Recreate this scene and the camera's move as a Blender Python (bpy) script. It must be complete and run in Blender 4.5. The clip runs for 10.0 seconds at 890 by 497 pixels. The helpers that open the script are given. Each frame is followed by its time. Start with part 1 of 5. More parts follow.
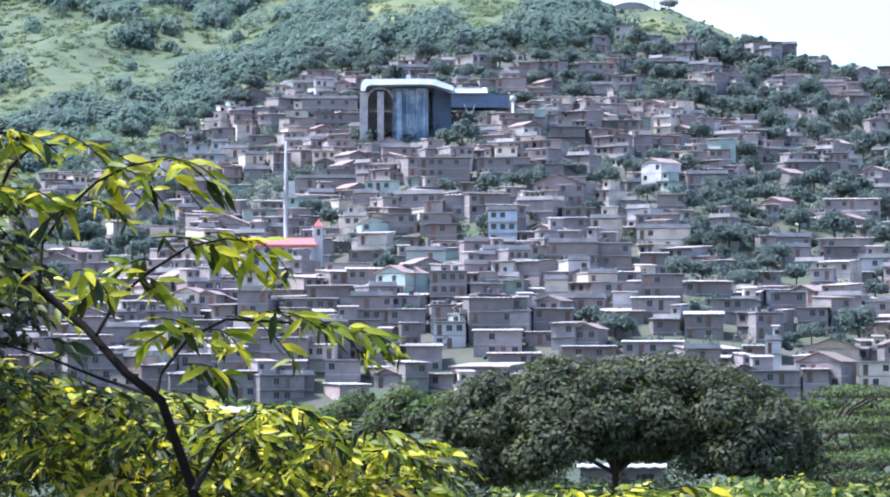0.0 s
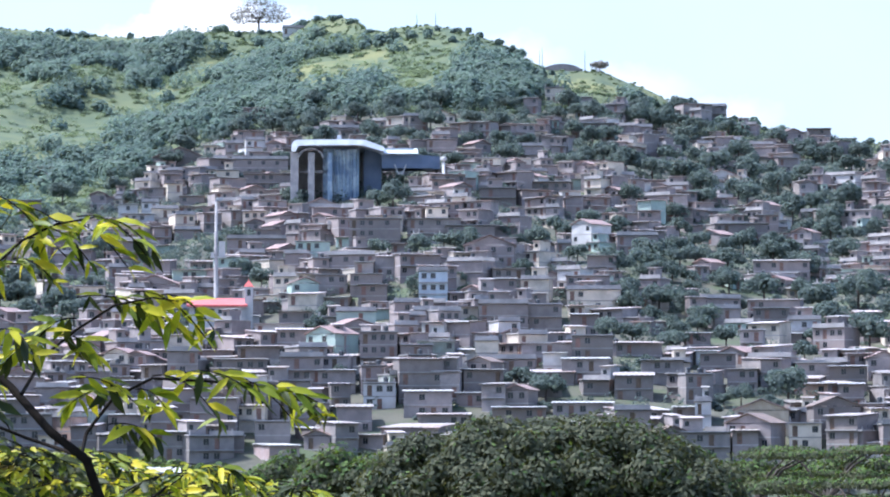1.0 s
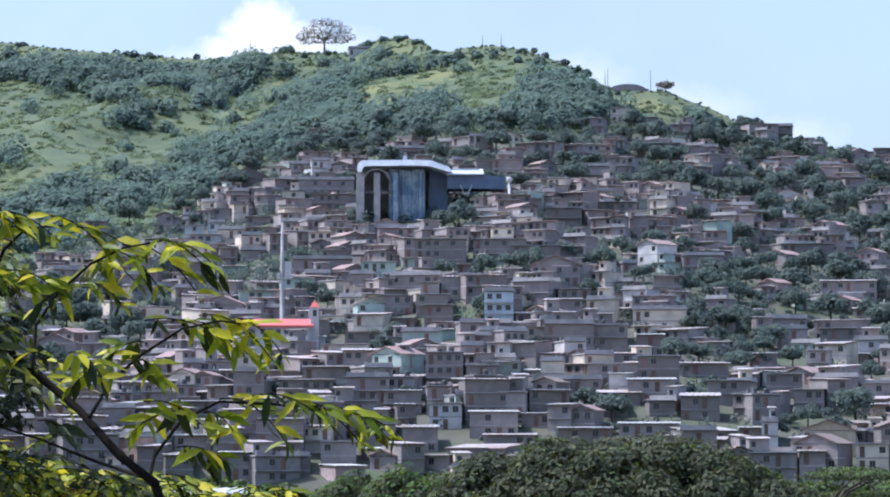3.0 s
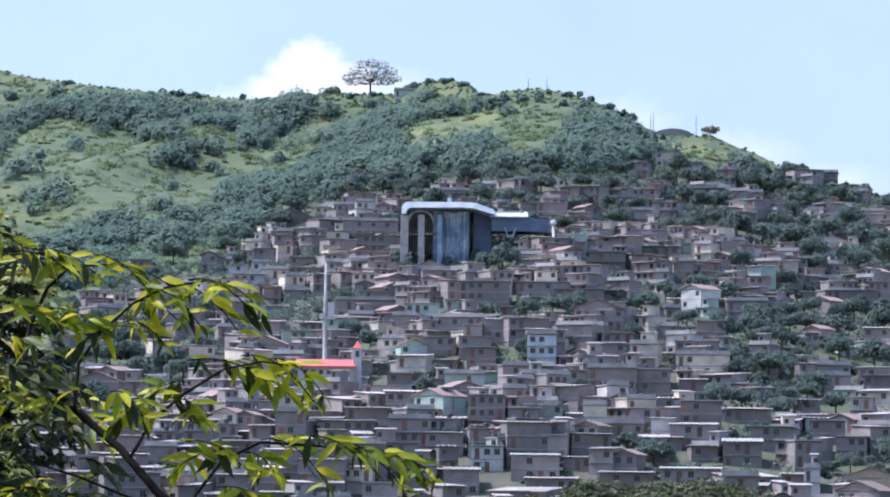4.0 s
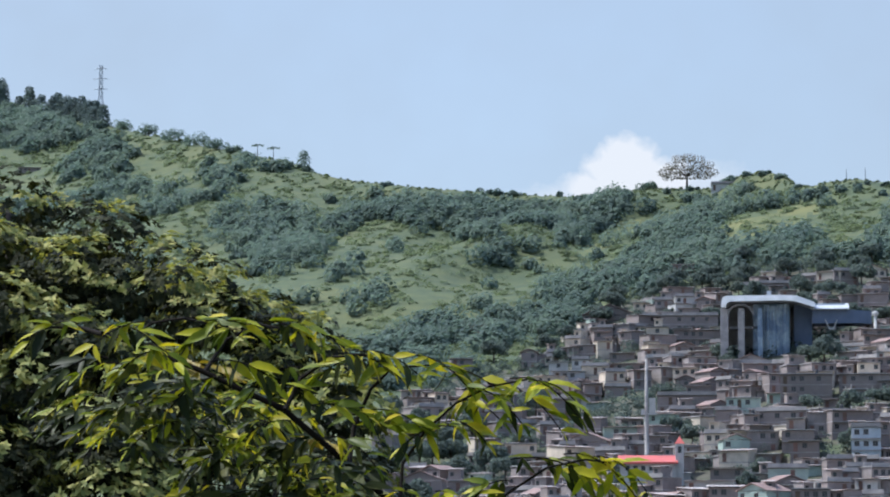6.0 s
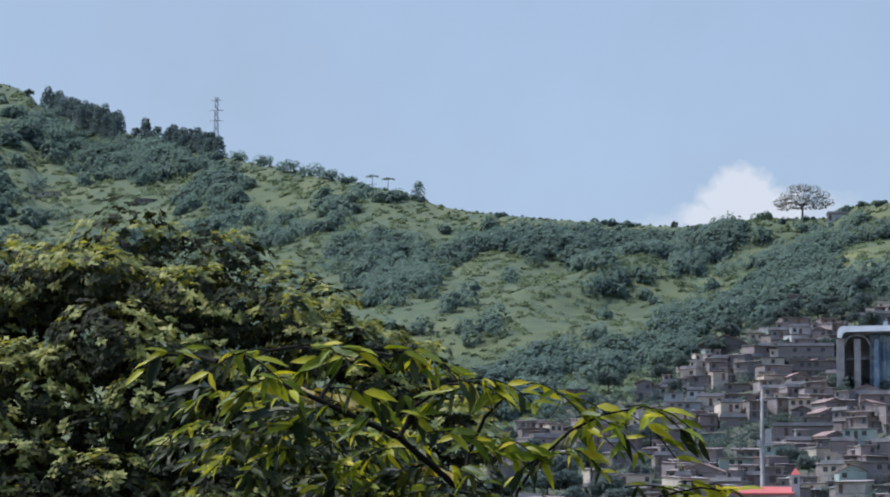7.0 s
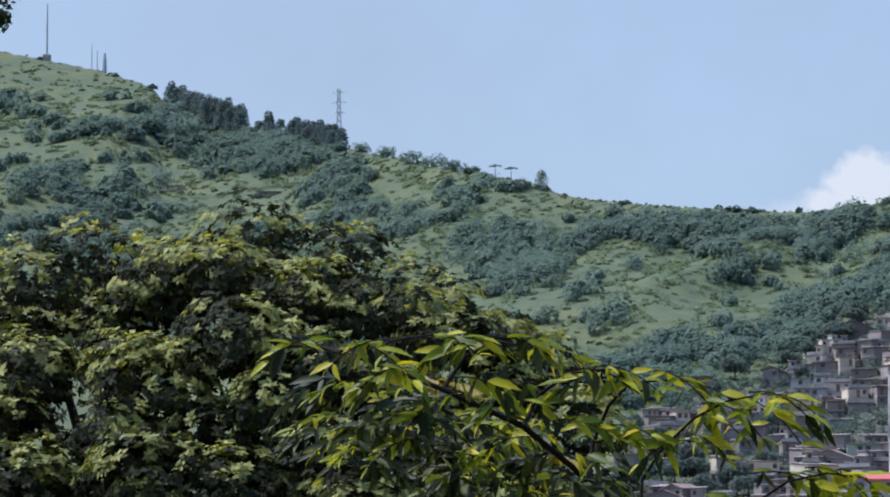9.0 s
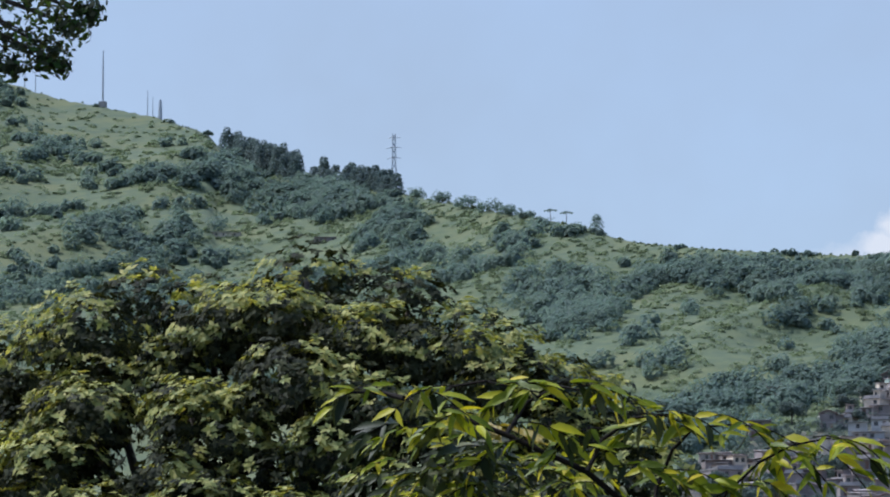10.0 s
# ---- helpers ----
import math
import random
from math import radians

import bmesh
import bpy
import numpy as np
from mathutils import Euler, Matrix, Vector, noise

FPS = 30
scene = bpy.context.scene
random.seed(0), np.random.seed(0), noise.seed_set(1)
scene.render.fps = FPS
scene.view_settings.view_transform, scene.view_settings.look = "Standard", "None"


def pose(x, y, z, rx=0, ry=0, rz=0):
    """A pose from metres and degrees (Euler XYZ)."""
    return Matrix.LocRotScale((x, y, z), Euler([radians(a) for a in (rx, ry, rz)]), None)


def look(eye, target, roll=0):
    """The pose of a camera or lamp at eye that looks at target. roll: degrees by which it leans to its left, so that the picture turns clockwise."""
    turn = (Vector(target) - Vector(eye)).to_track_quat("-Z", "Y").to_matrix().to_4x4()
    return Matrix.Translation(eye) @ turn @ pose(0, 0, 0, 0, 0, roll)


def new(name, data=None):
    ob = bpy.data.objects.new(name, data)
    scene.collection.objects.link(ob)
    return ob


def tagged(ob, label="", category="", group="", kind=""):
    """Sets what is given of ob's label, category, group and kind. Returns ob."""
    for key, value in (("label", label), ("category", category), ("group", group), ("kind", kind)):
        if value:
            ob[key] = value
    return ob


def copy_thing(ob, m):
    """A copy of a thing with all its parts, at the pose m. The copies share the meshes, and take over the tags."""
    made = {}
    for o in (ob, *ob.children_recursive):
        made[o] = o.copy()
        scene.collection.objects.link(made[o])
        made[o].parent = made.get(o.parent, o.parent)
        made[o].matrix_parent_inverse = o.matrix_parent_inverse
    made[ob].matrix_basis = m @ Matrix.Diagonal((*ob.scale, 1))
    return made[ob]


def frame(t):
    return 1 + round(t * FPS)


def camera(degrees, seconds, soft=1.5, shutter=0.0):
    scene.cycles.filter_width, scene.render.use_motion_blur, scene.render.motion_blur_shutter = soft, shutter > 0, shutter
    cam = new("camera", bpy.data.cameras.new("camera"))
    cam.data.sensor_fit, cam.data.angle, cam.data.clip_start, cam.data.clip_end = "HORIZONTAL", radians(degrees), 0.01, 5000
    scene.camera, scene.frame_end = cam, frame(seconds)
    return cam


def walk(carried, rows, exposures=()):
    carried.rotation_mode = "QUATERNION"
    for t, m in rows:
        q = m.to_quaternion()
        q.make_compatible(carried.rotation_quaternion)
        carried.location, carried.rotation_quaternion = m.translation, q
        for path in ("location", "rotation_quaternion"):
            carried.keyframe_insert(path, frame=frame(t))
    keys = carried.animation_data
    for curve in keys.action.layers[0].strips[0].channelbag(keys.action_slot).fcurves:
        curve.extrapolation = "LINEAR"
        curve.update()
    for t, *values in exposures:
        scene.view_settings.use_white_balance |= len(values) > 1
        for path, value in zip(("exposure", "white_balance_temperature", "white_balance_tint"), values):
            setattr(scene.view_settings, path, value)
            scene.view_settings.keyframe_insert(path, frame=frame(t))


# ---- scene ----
SUN_BEARING, SUN_HEIGHT = -86.0, 57.0
EYE_Z = 10.0
EXPOSE = 0.86

# ---- camera: seconds, turn to the left, tilt up, lean, sideways, up ----
ROWS = [
    (0.0, 0.779, 2.437, 0.115, -0.0065, -0.0037),
    (0.5, 0.558, 2.663, 0.157, -0.0083, -0.0068),
    (1.0, -0.522, 3.569, 0.059, 0.0054, -0.0077),
    (1.5, -0.702, 4.426, 0.452, 0.0080, 0.0076),
    (2.0, -0.479, 4.483, 0.335, 0.0050, 0.0129),
    (2.5, 0.000, 4.041, 0.093, -0.0010, -0.0010),
    (2.7, 0.459, 3.942, 0.169, -0.0004, 0.0021),
    (3.8, 1.252, 4.346, -0.438, 0.0031, -0.0043),
    (4.0, 1.530, 4.732, -0.693, 0.0030, 0.0040),
    (4.5, 2.593, 5.164, -0.321, -0.0038, -0.0045),
    (5.0, 3.415, 5.159, -0.312, -0.0032, -0.0091),
    (5.5, 4.933, 5.798, -0.178, 0.0031, 0.0022),
    (6.0, 7.516, 6.489, -0.120, 0.0002, 0.0068),
    (6.2, 8.199, 6.846, -0.042, -0.0024, 0.0048),
    (7.3, 10.124, 7.210, -0.184, 0.0024, -0.0031),
    (7.5, 10.390, 7.384, 0.010, 0.0015, 0.0024),
    (8.0, 10.435, 7.360, 0.110, 0.0015, 0.0035),
    (8.5, 10.663, 7.277, 0.076, 0.0021, -0.0007),
    (9.0, 12.002, 6.853, 0.161, 0.0084, -0.0045),
    (9.5, 13.507, 7.390, 0.287, -0.0010, 0.0031),
    (10.0, 13.042, 7.694, 0.279, -0.0143, -0.0023),
]
cam = camera(16.5, 10.0, soft=2.0)
walk(cam, [(t, pose(x, 0, EYE_Z + z, 0, 0, turn) @ pose(0, 0, 0, 90 + tilt) @ pose(0, 0, 0, 0, 0, -lean))
           for t, turn, tilt, lean, x, z in ROWS],
     exposures=[(t, s + EXPOSE, 5250 if t < 1 else 5350 if t < 4.2 else 5650 if t < 7 else 5450, 15 if t < 4.2 else 10 if t < 7 else 12) for t, s in ((0.0, 0.98), (0.6, 0.98), (1.2, 0.57), (1.5, 0.32), (2.5, 0.28), (3.8, 0.36), (4.0, 0.34), (4.5, 0.14), (5.5, 0.08), (6.2, -0.1), (7.5, -0.33), (8.5, -0.3), (9.0, -0.2), (10.0, -0.22))])


# ---- plan in bearings: degrees to the right of north, degrees above level, metres away ----
def at(b, e, d):
    return Vector((d * math.sin(radians(b)), d * math.cos(radians(b)), EYE_Z + d * math.tan(radians(e))))


# ---- world and sun ----
def n_new(nt, kind, **kw):
    n = nt.nodes.new(kind)
    for k, v in kw.items():
        if k in n.inputs:
            n.inputs[k].default_value = v
    return n


def m_op(nt, op, a, b=None, c=None, clamp=False):
    n = nt.nodes.new("ShaderNodeMath")
    n.operation, n.use_clamp = op, clamp
    for i, v in enumerate((a, b, c)):
        if v is None:
            continue
        if isinstance(v, (int, float)):
            n.inputs[i].default_value = v
        else:
            nt.links.new(v, n.inputs[i])
    return n.outputs[0]


def make_world():
    w = bpy.data.worlds.new("sky")
    scene.world = w
    w.use_nodes = True
    nt = w.node_tree
    bg = nt.nodes["Background"]
    sky = nt.nodes.new("ShaderNodeTexSky")
    sky.sky_type, sky.sun_disc = "NISHITA", False
    sky.sun_elevation, sky.sun_rotation = radians(SUN_HEIGHT), radians(SUN_BEARING) % (2 * math.pi)
    sky.air_density, sky.dust_density, sky.ozone_density = 1.0, 2.0, 1.0
    geo = nt.nodes.new("ShaderNodeTexCoord")
    sep = nt.nodes.new("ShaderNodeSeparateXYZ")
    nt.links.new(geo.outputs["Generated"], sep.inputs[0])
    X, Y, Z = sep.outputs
    yy = m_op(nt, "MAXIMUM", Y, 0.05)
    u, v = m_op(nt, "DIVIDE", X, yy), m_op(nt, "DIVIDE", Z, yy)
    comb = nt.nodes.new("ShaderNodeCombineXYZ")
    nt.links.new(u, comb.inputs[0]), nt.links.new(v, comb.inputs[1])
    noi = n_new(nt, "ShaderNodeTexNoise", Scale=130.0, Detail=6.0, Roughness=0.55)
    nt.links.new(comb.outputs[0], noi.inputs["Vector"])
    sepn = nt.nodes.new("ShaderNodeSeparateColor")
    nt.links.new(noi.outputs["Color"], sepn.inputs[0])
    du = m_op(nt, "MULTIPLY_ADD", sepn.outputs[0], 0.010, -0.005)
    dv = m_op(nt, "MULTIPLY_ADD", sepn.outputs[1], 0.010, -0.005)
    u2, v2 = m_op(nt, "ADD", u, du), m_op(nt, "ADD", v, dv)
    total = None
    # heaps of one cumulus behind the hill and thin banks beside it: bearing, height, half width, half height, softness
    for b, e, rb, re, soft in ((-4.15, 7.95, 0.75, 0.62, 0.35), (-3.5, 7.75, 0.75, 0.45, 0.4), (-4.75, 7.6, 0.7, 0.35, 0.6), (-5.4, 7.5, 0.9, 0.28, 0.9),
                               (-2.6, 7.75, 0.9, 0.32, 0.8), (1.8, 7.1, 1.0, 0.5, 1.0), (3.9, 6.55, 1.3, 0.45, 1.0), (5.6, 6.0, 1.2, 0.4, 1.0)):
        su = m_op(nt, "DIVIDE", m_op(nt, "SUBTRACT", u2, math.tan(radians(b))), radians(rb))
        sv = m_op(nt, "DIVIDE", m_op(nt, "SUBTRACT", v2, math.tan(radians(e))), radians(re))
        d = m_op(nt, "SQRT", m_op(nt, "ADD", m_op(nt, "MULTIPLY", su, su), m_op(nt, "MULTIPLY", sv, sv)))
        k = m_op(nt, "DIVIDE", m_op(nt, "SUBTRACT", 1.15, d), soft, clamp=True)
        k = m_op(nt, "MULTIPLY", k, 0.5 if soft > 0.7 else 1.0)
        total = k if total is None else m_op(nt, "MAXIMUM", total, k)
    wide = n_new(nt, "ShaderNodeTexNoise", Scale=9.0, Detail=4.0, Roughness=0.6)
    nt.links.new(comb.outputs[0], wide.inputs["Vector"])
    # blue haze round the whole horizon, thin cloud in it, and the heaps ahead
    low = m_op(nt, "MULTIPLY", m_op(nt, "SUBTRACT", 0.5, Z), 4.0, clamp=True)
    veil = m_op(nt, "MULTIPLY", m_op(nt, "MULTIPLY_ADD", wide.outputs[0], 0.3, 0.62, clamp=True), low)
    ahead = m_op(nt, "MULTIPLY", m_op(nt, "SUBTRACT", Y, 0.6), 5.0, clamp=True)
    col = sky.outputs[0]
    for share, colour in ((veil, HAZE_COLOUR), (m_op(nt, "MULTIPLY", m_op(nt, "MULTIPLY", total, 0.85), ahead), (3.6, 3.45, 3.25, 1))):
        mix = nt.nodes.new("ShaderNodeMix")
        mix.data_type = "RGBA"
        nt.links.new(share, mix.inputs[0])
        nt.links.new(col, mix.inputs[6])
        mix.inputs[7].default_value = colour
        col = mix.outputs[2]
    nt.links.new(col, bg.inputs[0])
    bg.inputs[1].default_value = SKY_STRENGTH


HAZE_COLOUR = (1.76, 1.95, 2.12, 1)
SKY_STRENGTH, SUN_STRENGTH = 0.15, 2.75
make_world()
lamp = bpy.data.lights.new("sun", "SUN")
lamp.energy, lamp.angle, lamp.color = SUN_STRENGTH, radians(0.6), (1.0, 0.94, 0.84)
sun = new("sun", lamp)
sun.matrix_world = look(at(SUN_BEARING, SUN_HEIGHT, 300), (0, 0, EYE_Z))


# ---- materials ----
def material(name, base, second=None, scale=1.0, rough=0.8, metal=0.0, bump=0.0, bump_scale=None, mix_hi=0.62, mix_lo=0.38, obj_var=0.0, island=0.0,
             transl=0.0, spec=0.3, coords="Object", paints=None, glow=(1.25, 1.2, 0.45), spots=None, spot_scale=0.2, stretch=None):
    m = bpy.data.materials.new(name)
    m.use_nodes = True
    nt = m.node_tree
    p = nt.nodes["Principled BSDF"]
    p.inputs["Roughness"].default_value, p.inputs["Metallic"].default_value = rough, metal
    p.inputs["Specular IOR Level"].default_value = spec
    tc = nt.nodes.new("ShaderNodeTexCoord")
    if coords == "World":
        vec = nt.nodes.new("ShaderNodeNewGeometry").outputs["Position"]
    else:
        vec = tc.outputs[coords]
    if stretch:
        mp = nt.nodes.new("ShaderNodeMapping")
        mp.inputs["Scale"].default_value = stretch
        nt.links.new(vec, mp.inputs[0])
        vec = mp.outputs[0]
    noi = n_new(nt, "ShaderNodeTexNoise", Scale=scale, Detail=6.0, Roughness=0.6)
    nt.links.new(vec, noi.inputs["Vector"])
    ramp = nt.nodes.new("ShaderNodeMapRange")
    ramp.inputs[1].default_value, ramp.inputs[2].default_value = mix_lo, mix_hi
    nt.links.new(noi.outputs[0], ramp.inputs[0])
    mix = nt.nodes.new("ShaderNodeMix")
    mix.data_type = "RGBA"
    nt.links.new(ramp.outputs[0], mix.inputs[0])
    second = second or tuple(c * 0.7 for c in base)
    mix.inputs[6].default_value, mix.inputs[7].default_value = (*base, 1), (*second, 1)
    col = mix.outputs[2]
    if paints:
        info = nt.nodes.new("ShaderNodeObjectInfo")
        cr = nt.nodes.new("ShaderNodeValToRGB")
        cr.color_ramp.interpolation = "CONSTANT"
        while len(cr.color_ramp.elements) < len(paints):
            cr.color_ramp.elements.new(0.5)
        for i, (el, c) in enumerate(zip(cr.color_ramp.elements, paints)):
            el.position, el.color = i / len(paints), (*c, 1)
        nt.links.new(info.outputs["Random"], cr.inputs[0])
        mm = nt.nodes.new("ShaderNodeMix")
        mm.data_type, mm.blend_type = "RGBA", "MULTIPLY"
        mm.inputs[0].default_value = 1.0
        nt.links.new(col, mm.inputs[6]), nt.links.new(cr.outputs[0], mm.inputs[7])
        col = mm.outputs[2]
    if spots:
        n2 = n_new(nt, "ShaderNodeTexNoise", Scale=spot_scale, Detail=5.0, Roughness=0.65)
        nt.links.new(vec, n2.inputs["Vector"])
        r2 = nt.nodes.new("ShaderNodeMapRange")
        r2.inputs[1].default_value, r2.inputs[2].default_value = 0.48, 0.62
        nt.links.new(n2.outputs[0], r2.inputs[0])
        m2 = nt.nodes.new("ShaderNodeMix")
        m2.data_type = "RGBA"
        nt.links.new(r2.outputs[0], m2.inputs[0]), nt.links.new(col, m2.inputs[6])
        m2.inputs[7].default_value = (*spots, 1)
        col = m2.outputs[2]
    if obj_var or island:
        hsv = nt.nodes.new("ShaderNodeHueSaturation")
        if island:
            src = nt.nodes.new("ShaderNodeNewGeometry").outputs["Random Per Island"]
            amt = island
        else:
            src = nt.nodes.new("ShaderNodeObjectInfo").outputs["Random"]
            amt = obj_var
        nt.links.new(m_op(nt, "MULTIPLY_ADD", src, 2 * amt, 1 - amt), hsv.inputs["Value"])
        nt.links.new(m_op(nt, "MULTIPLY_ADD", src, -0.12 * amt, 0.5 + 0.06 * amt), hsv.inputs["Hue"])
        nt.links.new(col, hsv.inputs["Color"])
        col = hsv.outputs[0]
    nt.links.new(col, p.inputs["Base Color"])
    if bump:
        n3 = n_new(nt, "ShaderNodeTexNoise", Scale=bump_scale or scale * 6, Detail=4.0)
        nt.links.new(vec, n3.inputs["Vector"])
        bn = nt.nodes.new("ShaderNodeBump")
        bn.inputs["Strength"].default_value = bump
        nt.links.new(n3.outputs[0], bn.inputs["Height"])
        nt.links.new(bn.outputs[0], p.inputs["Normal"])
    if transl:
        tr = nt.nodes.new("ShaderNodeBsdfTranslucent")
        br = nt.nodes.new("ShaderNodeMix")
        br.data_type, br.blend_type = "RGBA", "MULTIPLY"
        br.inputs[0].default_value = 1.0
        br.inputs[7].default_value = (*glow, 1)
        nt.links.new(col, br.inputs[6])
        nt.links.new(br.outputs[2], tr.inputs[0])
        ms = nt.nodes.new("ShaderNodeMixShader")
        ms.inputs[0].default_value = transl
        nt.links.new(p.outputs[0], ms.inputs[1]), nt.links.new(tr.outputs[0], ms.inputs[2])
        nt.links.new(ms.outputs[0], nt.nodes["Material Output"].inputs[0])
    return m


M = {}
M["grass"] = material("hill_grass", (0.098, 0.118, 0.055), (0.066, 0.09, 0.05), 0.14, 0.95, bump=0.5, bump_scale=0.25, coords="World", spots=(0.112, 0.123, 0.052), spot_scale=0.02)
M["dry_grass"] = material("dry_hill_grass", (0.16, 0.16, 0.062), (0.115, 0.13, 0.057), 0.12, 0.95, bump=0.35, bump_scale=0.3, coords="World", spots=(0.1, 0.122, 0.056), spot_scale=0.05)
M["brick"] = material("hollow_brick", (0.215, 0.186, 0.17), (0.158, 0.139, 0.13), 0.5, 0.9, bump=0.3, coords="World", obj_var=0.25, spots=(0.2, 0.17, 0.15), spot_scale=0.25)
M["cement"] = material("grey_cement_render", (0.25, 0.222, 0.205), (0.18, 0.162, 0.15), 0.4, 0.9, bump=0.2, coords="World", obj_var=0.25)
PAINTS = [(0.44, 0.4, 0.34), (0.43, 0.42, 0.4), (0.34, 0.38, 0.33), (0.36, 0.39, 0.42), (0.46, 0.31, 0.24), (0.48, 0.41, 0.3), (0.4, 0.31, 0.29), (0.48, 0.46, 0.42)]
M["paint"] = material("painted_render", (1, 1, 1), (0.72, 0.7, 0.66), 0.3, 0.8, coords="World", paints=PAINTS, spots=(0.3, 0.28, 0.26), spot_scale=0.13)
M["paint_white"] = material("white_paint", (0.5, 0.49, 0.46), (0.37, 0.36, 0.34), 0.3, 0.75, coords="World")
M["paint_cream"] = material("cream_paint", (0.58, 0.5, 0.39), (0.4, 0.35, 0.28), 0.3, 0.8, coords="World")
M["paint_green"] = material("pale_green_paint", (0.36, 0.44, 0.37), (0.27, 0.33, 0.29), 0.3, 0.8, coords="World")
M["paint_blue"] = material("pale_blue_paint", (0.42, 0.47, 0.5), (0.32, 0.36, 0.39), 0.3, 0.8, coords="World")
M["zinc"] = material("zinc_sheet", (0.42, 0.385, 0.35), (0.28, 0.24, 0.21), 0.35, 0.55, metal=0.1, coords="World", obj_var=0.3, spots=(0.3, 0.22, 0.17), spot_scale=0.35)
M["zinc_new"] = material("pale_roof_sheet", (0.46, 0.44, 0.4), (0.33, 0.31, 0.28), 0.4, 0.5, coords="World")
M["clay"] = material("clay_tile", (0.25, 0.18, 0.15), (0.19, 0.142, 0.122), 0.6, 0.85, coords="World", obj_var=0.25, bump=0.4)
M["slab"] = material("bare_concrete", (0.32, 0.3, 0.28), (0.22, 0.21, 0.2), 0.4, 0.85, coords="World", obj_var=0.2)
M["glass"] = material("dark_window_glass", (0.03, 0.035, 0.04), None, 1.0, 0.15, spec=0.6)
M["frame"] = material("window_frame", (0.2, 0.18, 0.17), None, 2.0, 0.6)
M["door"] = material("door_sheet", (0.16, 0.1, 0.07), (0.1, 0.07, 0.05), 1.0, 0.6, obj_var=0.4)
M["tank"] = material("plastic_tank", (0.05, 0.055, 0.06), None, 1.0, 0.5)
M["red"] = material("red_roof_sheet", (0.55, 0.13, 0.11), (0.45, 0.11, 0.09), 0.4, 0.6, coords="World")
M["roof_white"] = material("white_roof_sheet", (0.52, 0.54, 0.55), (0.42, 0.44, 0.45), 0.3, 0.5, coords="World")
# needles paled towards blue: distance haze mixed into the colour
M["pine"] = material("hazed_pine_needles", (0.125, 0.158, 0.145), (0.1, 0.135, 0.13), 0.05, 0.9, coords="World", island=0.12, transl=0.45, glow=(1.1, 1.12, 1.0))
M["blue"] = material("blue_mural", (0.17, 0.225, 0.29), (0.36, 0.42, 0.45), 0.25, 0.7, coords="World", mix_lo=0.45, mix_hi=0.62)
M["darkblue"] = material("dark_blue_sheet", (0.085, 0.115, 0.17), (0.11, 0.14, 0.2), 0.3, 0.6, coords="World")
M["steel"] = material("galvanised_steel", (0.4, 0.42, 0.44), None, 2.0, 0.5, metal=0.5)
M["bark"] = material("bark", (0.09, 0.07, 0.055), (0.05, 0.042, 0.035), 6.0, 0.95, bump=0.6, bump_scale=30)
M["earth"] = material("trodden_earth", (0.1, 0.095, 0.07), (0.075, 0.075, 0.055), 0.15, 0.95, bump=0.4, bump_scale=1.0, coords="World", spots=(0.07, 0.09, 0.045), spot_scale=0.08)
# shade under the valley trees put into the ground colour
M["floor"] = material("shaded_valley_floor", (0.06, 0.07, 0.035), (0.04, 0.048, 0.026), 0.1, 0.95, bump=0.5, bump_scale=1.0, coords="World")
# far woods: bluish air haze is part of this leaf colour
M["forest"] = material("hazed_forest_leaves", (0.155, 0.2, 0.158), (0.125, 0.172, 0.148), 0.05, 0.9, coords="World", island=0.1, transl=0.5, glow=(1.1, 1.15, 1.02))
M["scrub"] = material("scrub_leaves", (0.165, 0.2, 0.098), (0.135, 0.172, 0.1), 0.08, 0.9, coords="World", island=0.1, transl=0.5, glow=(1.1, 1.15, 1.0))
# greyed and blued leaf colour carries the haze over the town
M["town_leaf"] = material("hazed_town_tree_leaves", (0.12, 0.15, 0.128), (0.098, 0.126, 0.112), 0.3, 0.8, island=0.2, transl=0.5, glow=(1.1, 1.12, 1.0))
M["airy_leaf"] = material("sparse_dry_leaves", (0.23, 0.21, 0.18), (0.19, 0.18, 0.15), 0.3, 0.8, island=0.2, transl=0.5, glow=(1.05, 1.05, 0.95))
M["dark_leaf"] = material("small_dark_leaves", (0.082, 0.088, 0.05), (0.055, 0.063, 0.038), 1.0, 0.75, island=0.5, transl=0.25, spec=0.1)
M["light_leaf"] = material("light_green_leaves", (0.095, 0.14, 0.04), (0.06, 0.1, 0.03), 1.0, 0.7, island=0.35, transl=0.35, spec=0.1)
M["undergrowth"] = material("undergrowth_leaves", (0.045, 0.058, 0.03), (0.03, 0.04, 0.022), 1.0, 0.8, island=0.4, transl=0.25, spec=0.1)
# mango tree: near-black for its shaded leaves, the next for sunlit rosettes
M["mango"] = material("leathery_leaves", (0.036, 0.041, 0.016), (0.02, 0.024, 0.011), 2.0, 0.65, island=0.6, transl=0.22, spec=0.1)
M["young"] = material("young_and_sunlit_leaves", (0.36, 0.365, 0.12), (0.22, 0.235, 0.07), 2.0, 0.6, island=0.5, transl=0.38, spec=0.15)
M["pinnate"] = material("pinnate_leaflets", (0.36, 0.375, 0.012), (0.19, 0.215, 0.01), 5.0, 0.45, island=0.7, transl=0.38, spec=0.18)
# same leaflets darkened: shade inside the crown as a colour
M["pinnate_shade"] = material("shade_dark_pinnate_leaflets", (0.05, 0.062, 0.012), (0.028, 0.036, 0.01), 5.0, 0.5, island=0.6, transl=0.22, spec=0.15)
M["twig"] = material("brown_twig", (0.016, 0.012, 0.009), (0.01, 0.008, 0.006), 20.0, 0.95, spec=0.1)
M["yellow_leaf"] = material("yellow_leaflets", (0.36, 0.27, 0.03), None, 5.0, 0.5, transl=0.4)


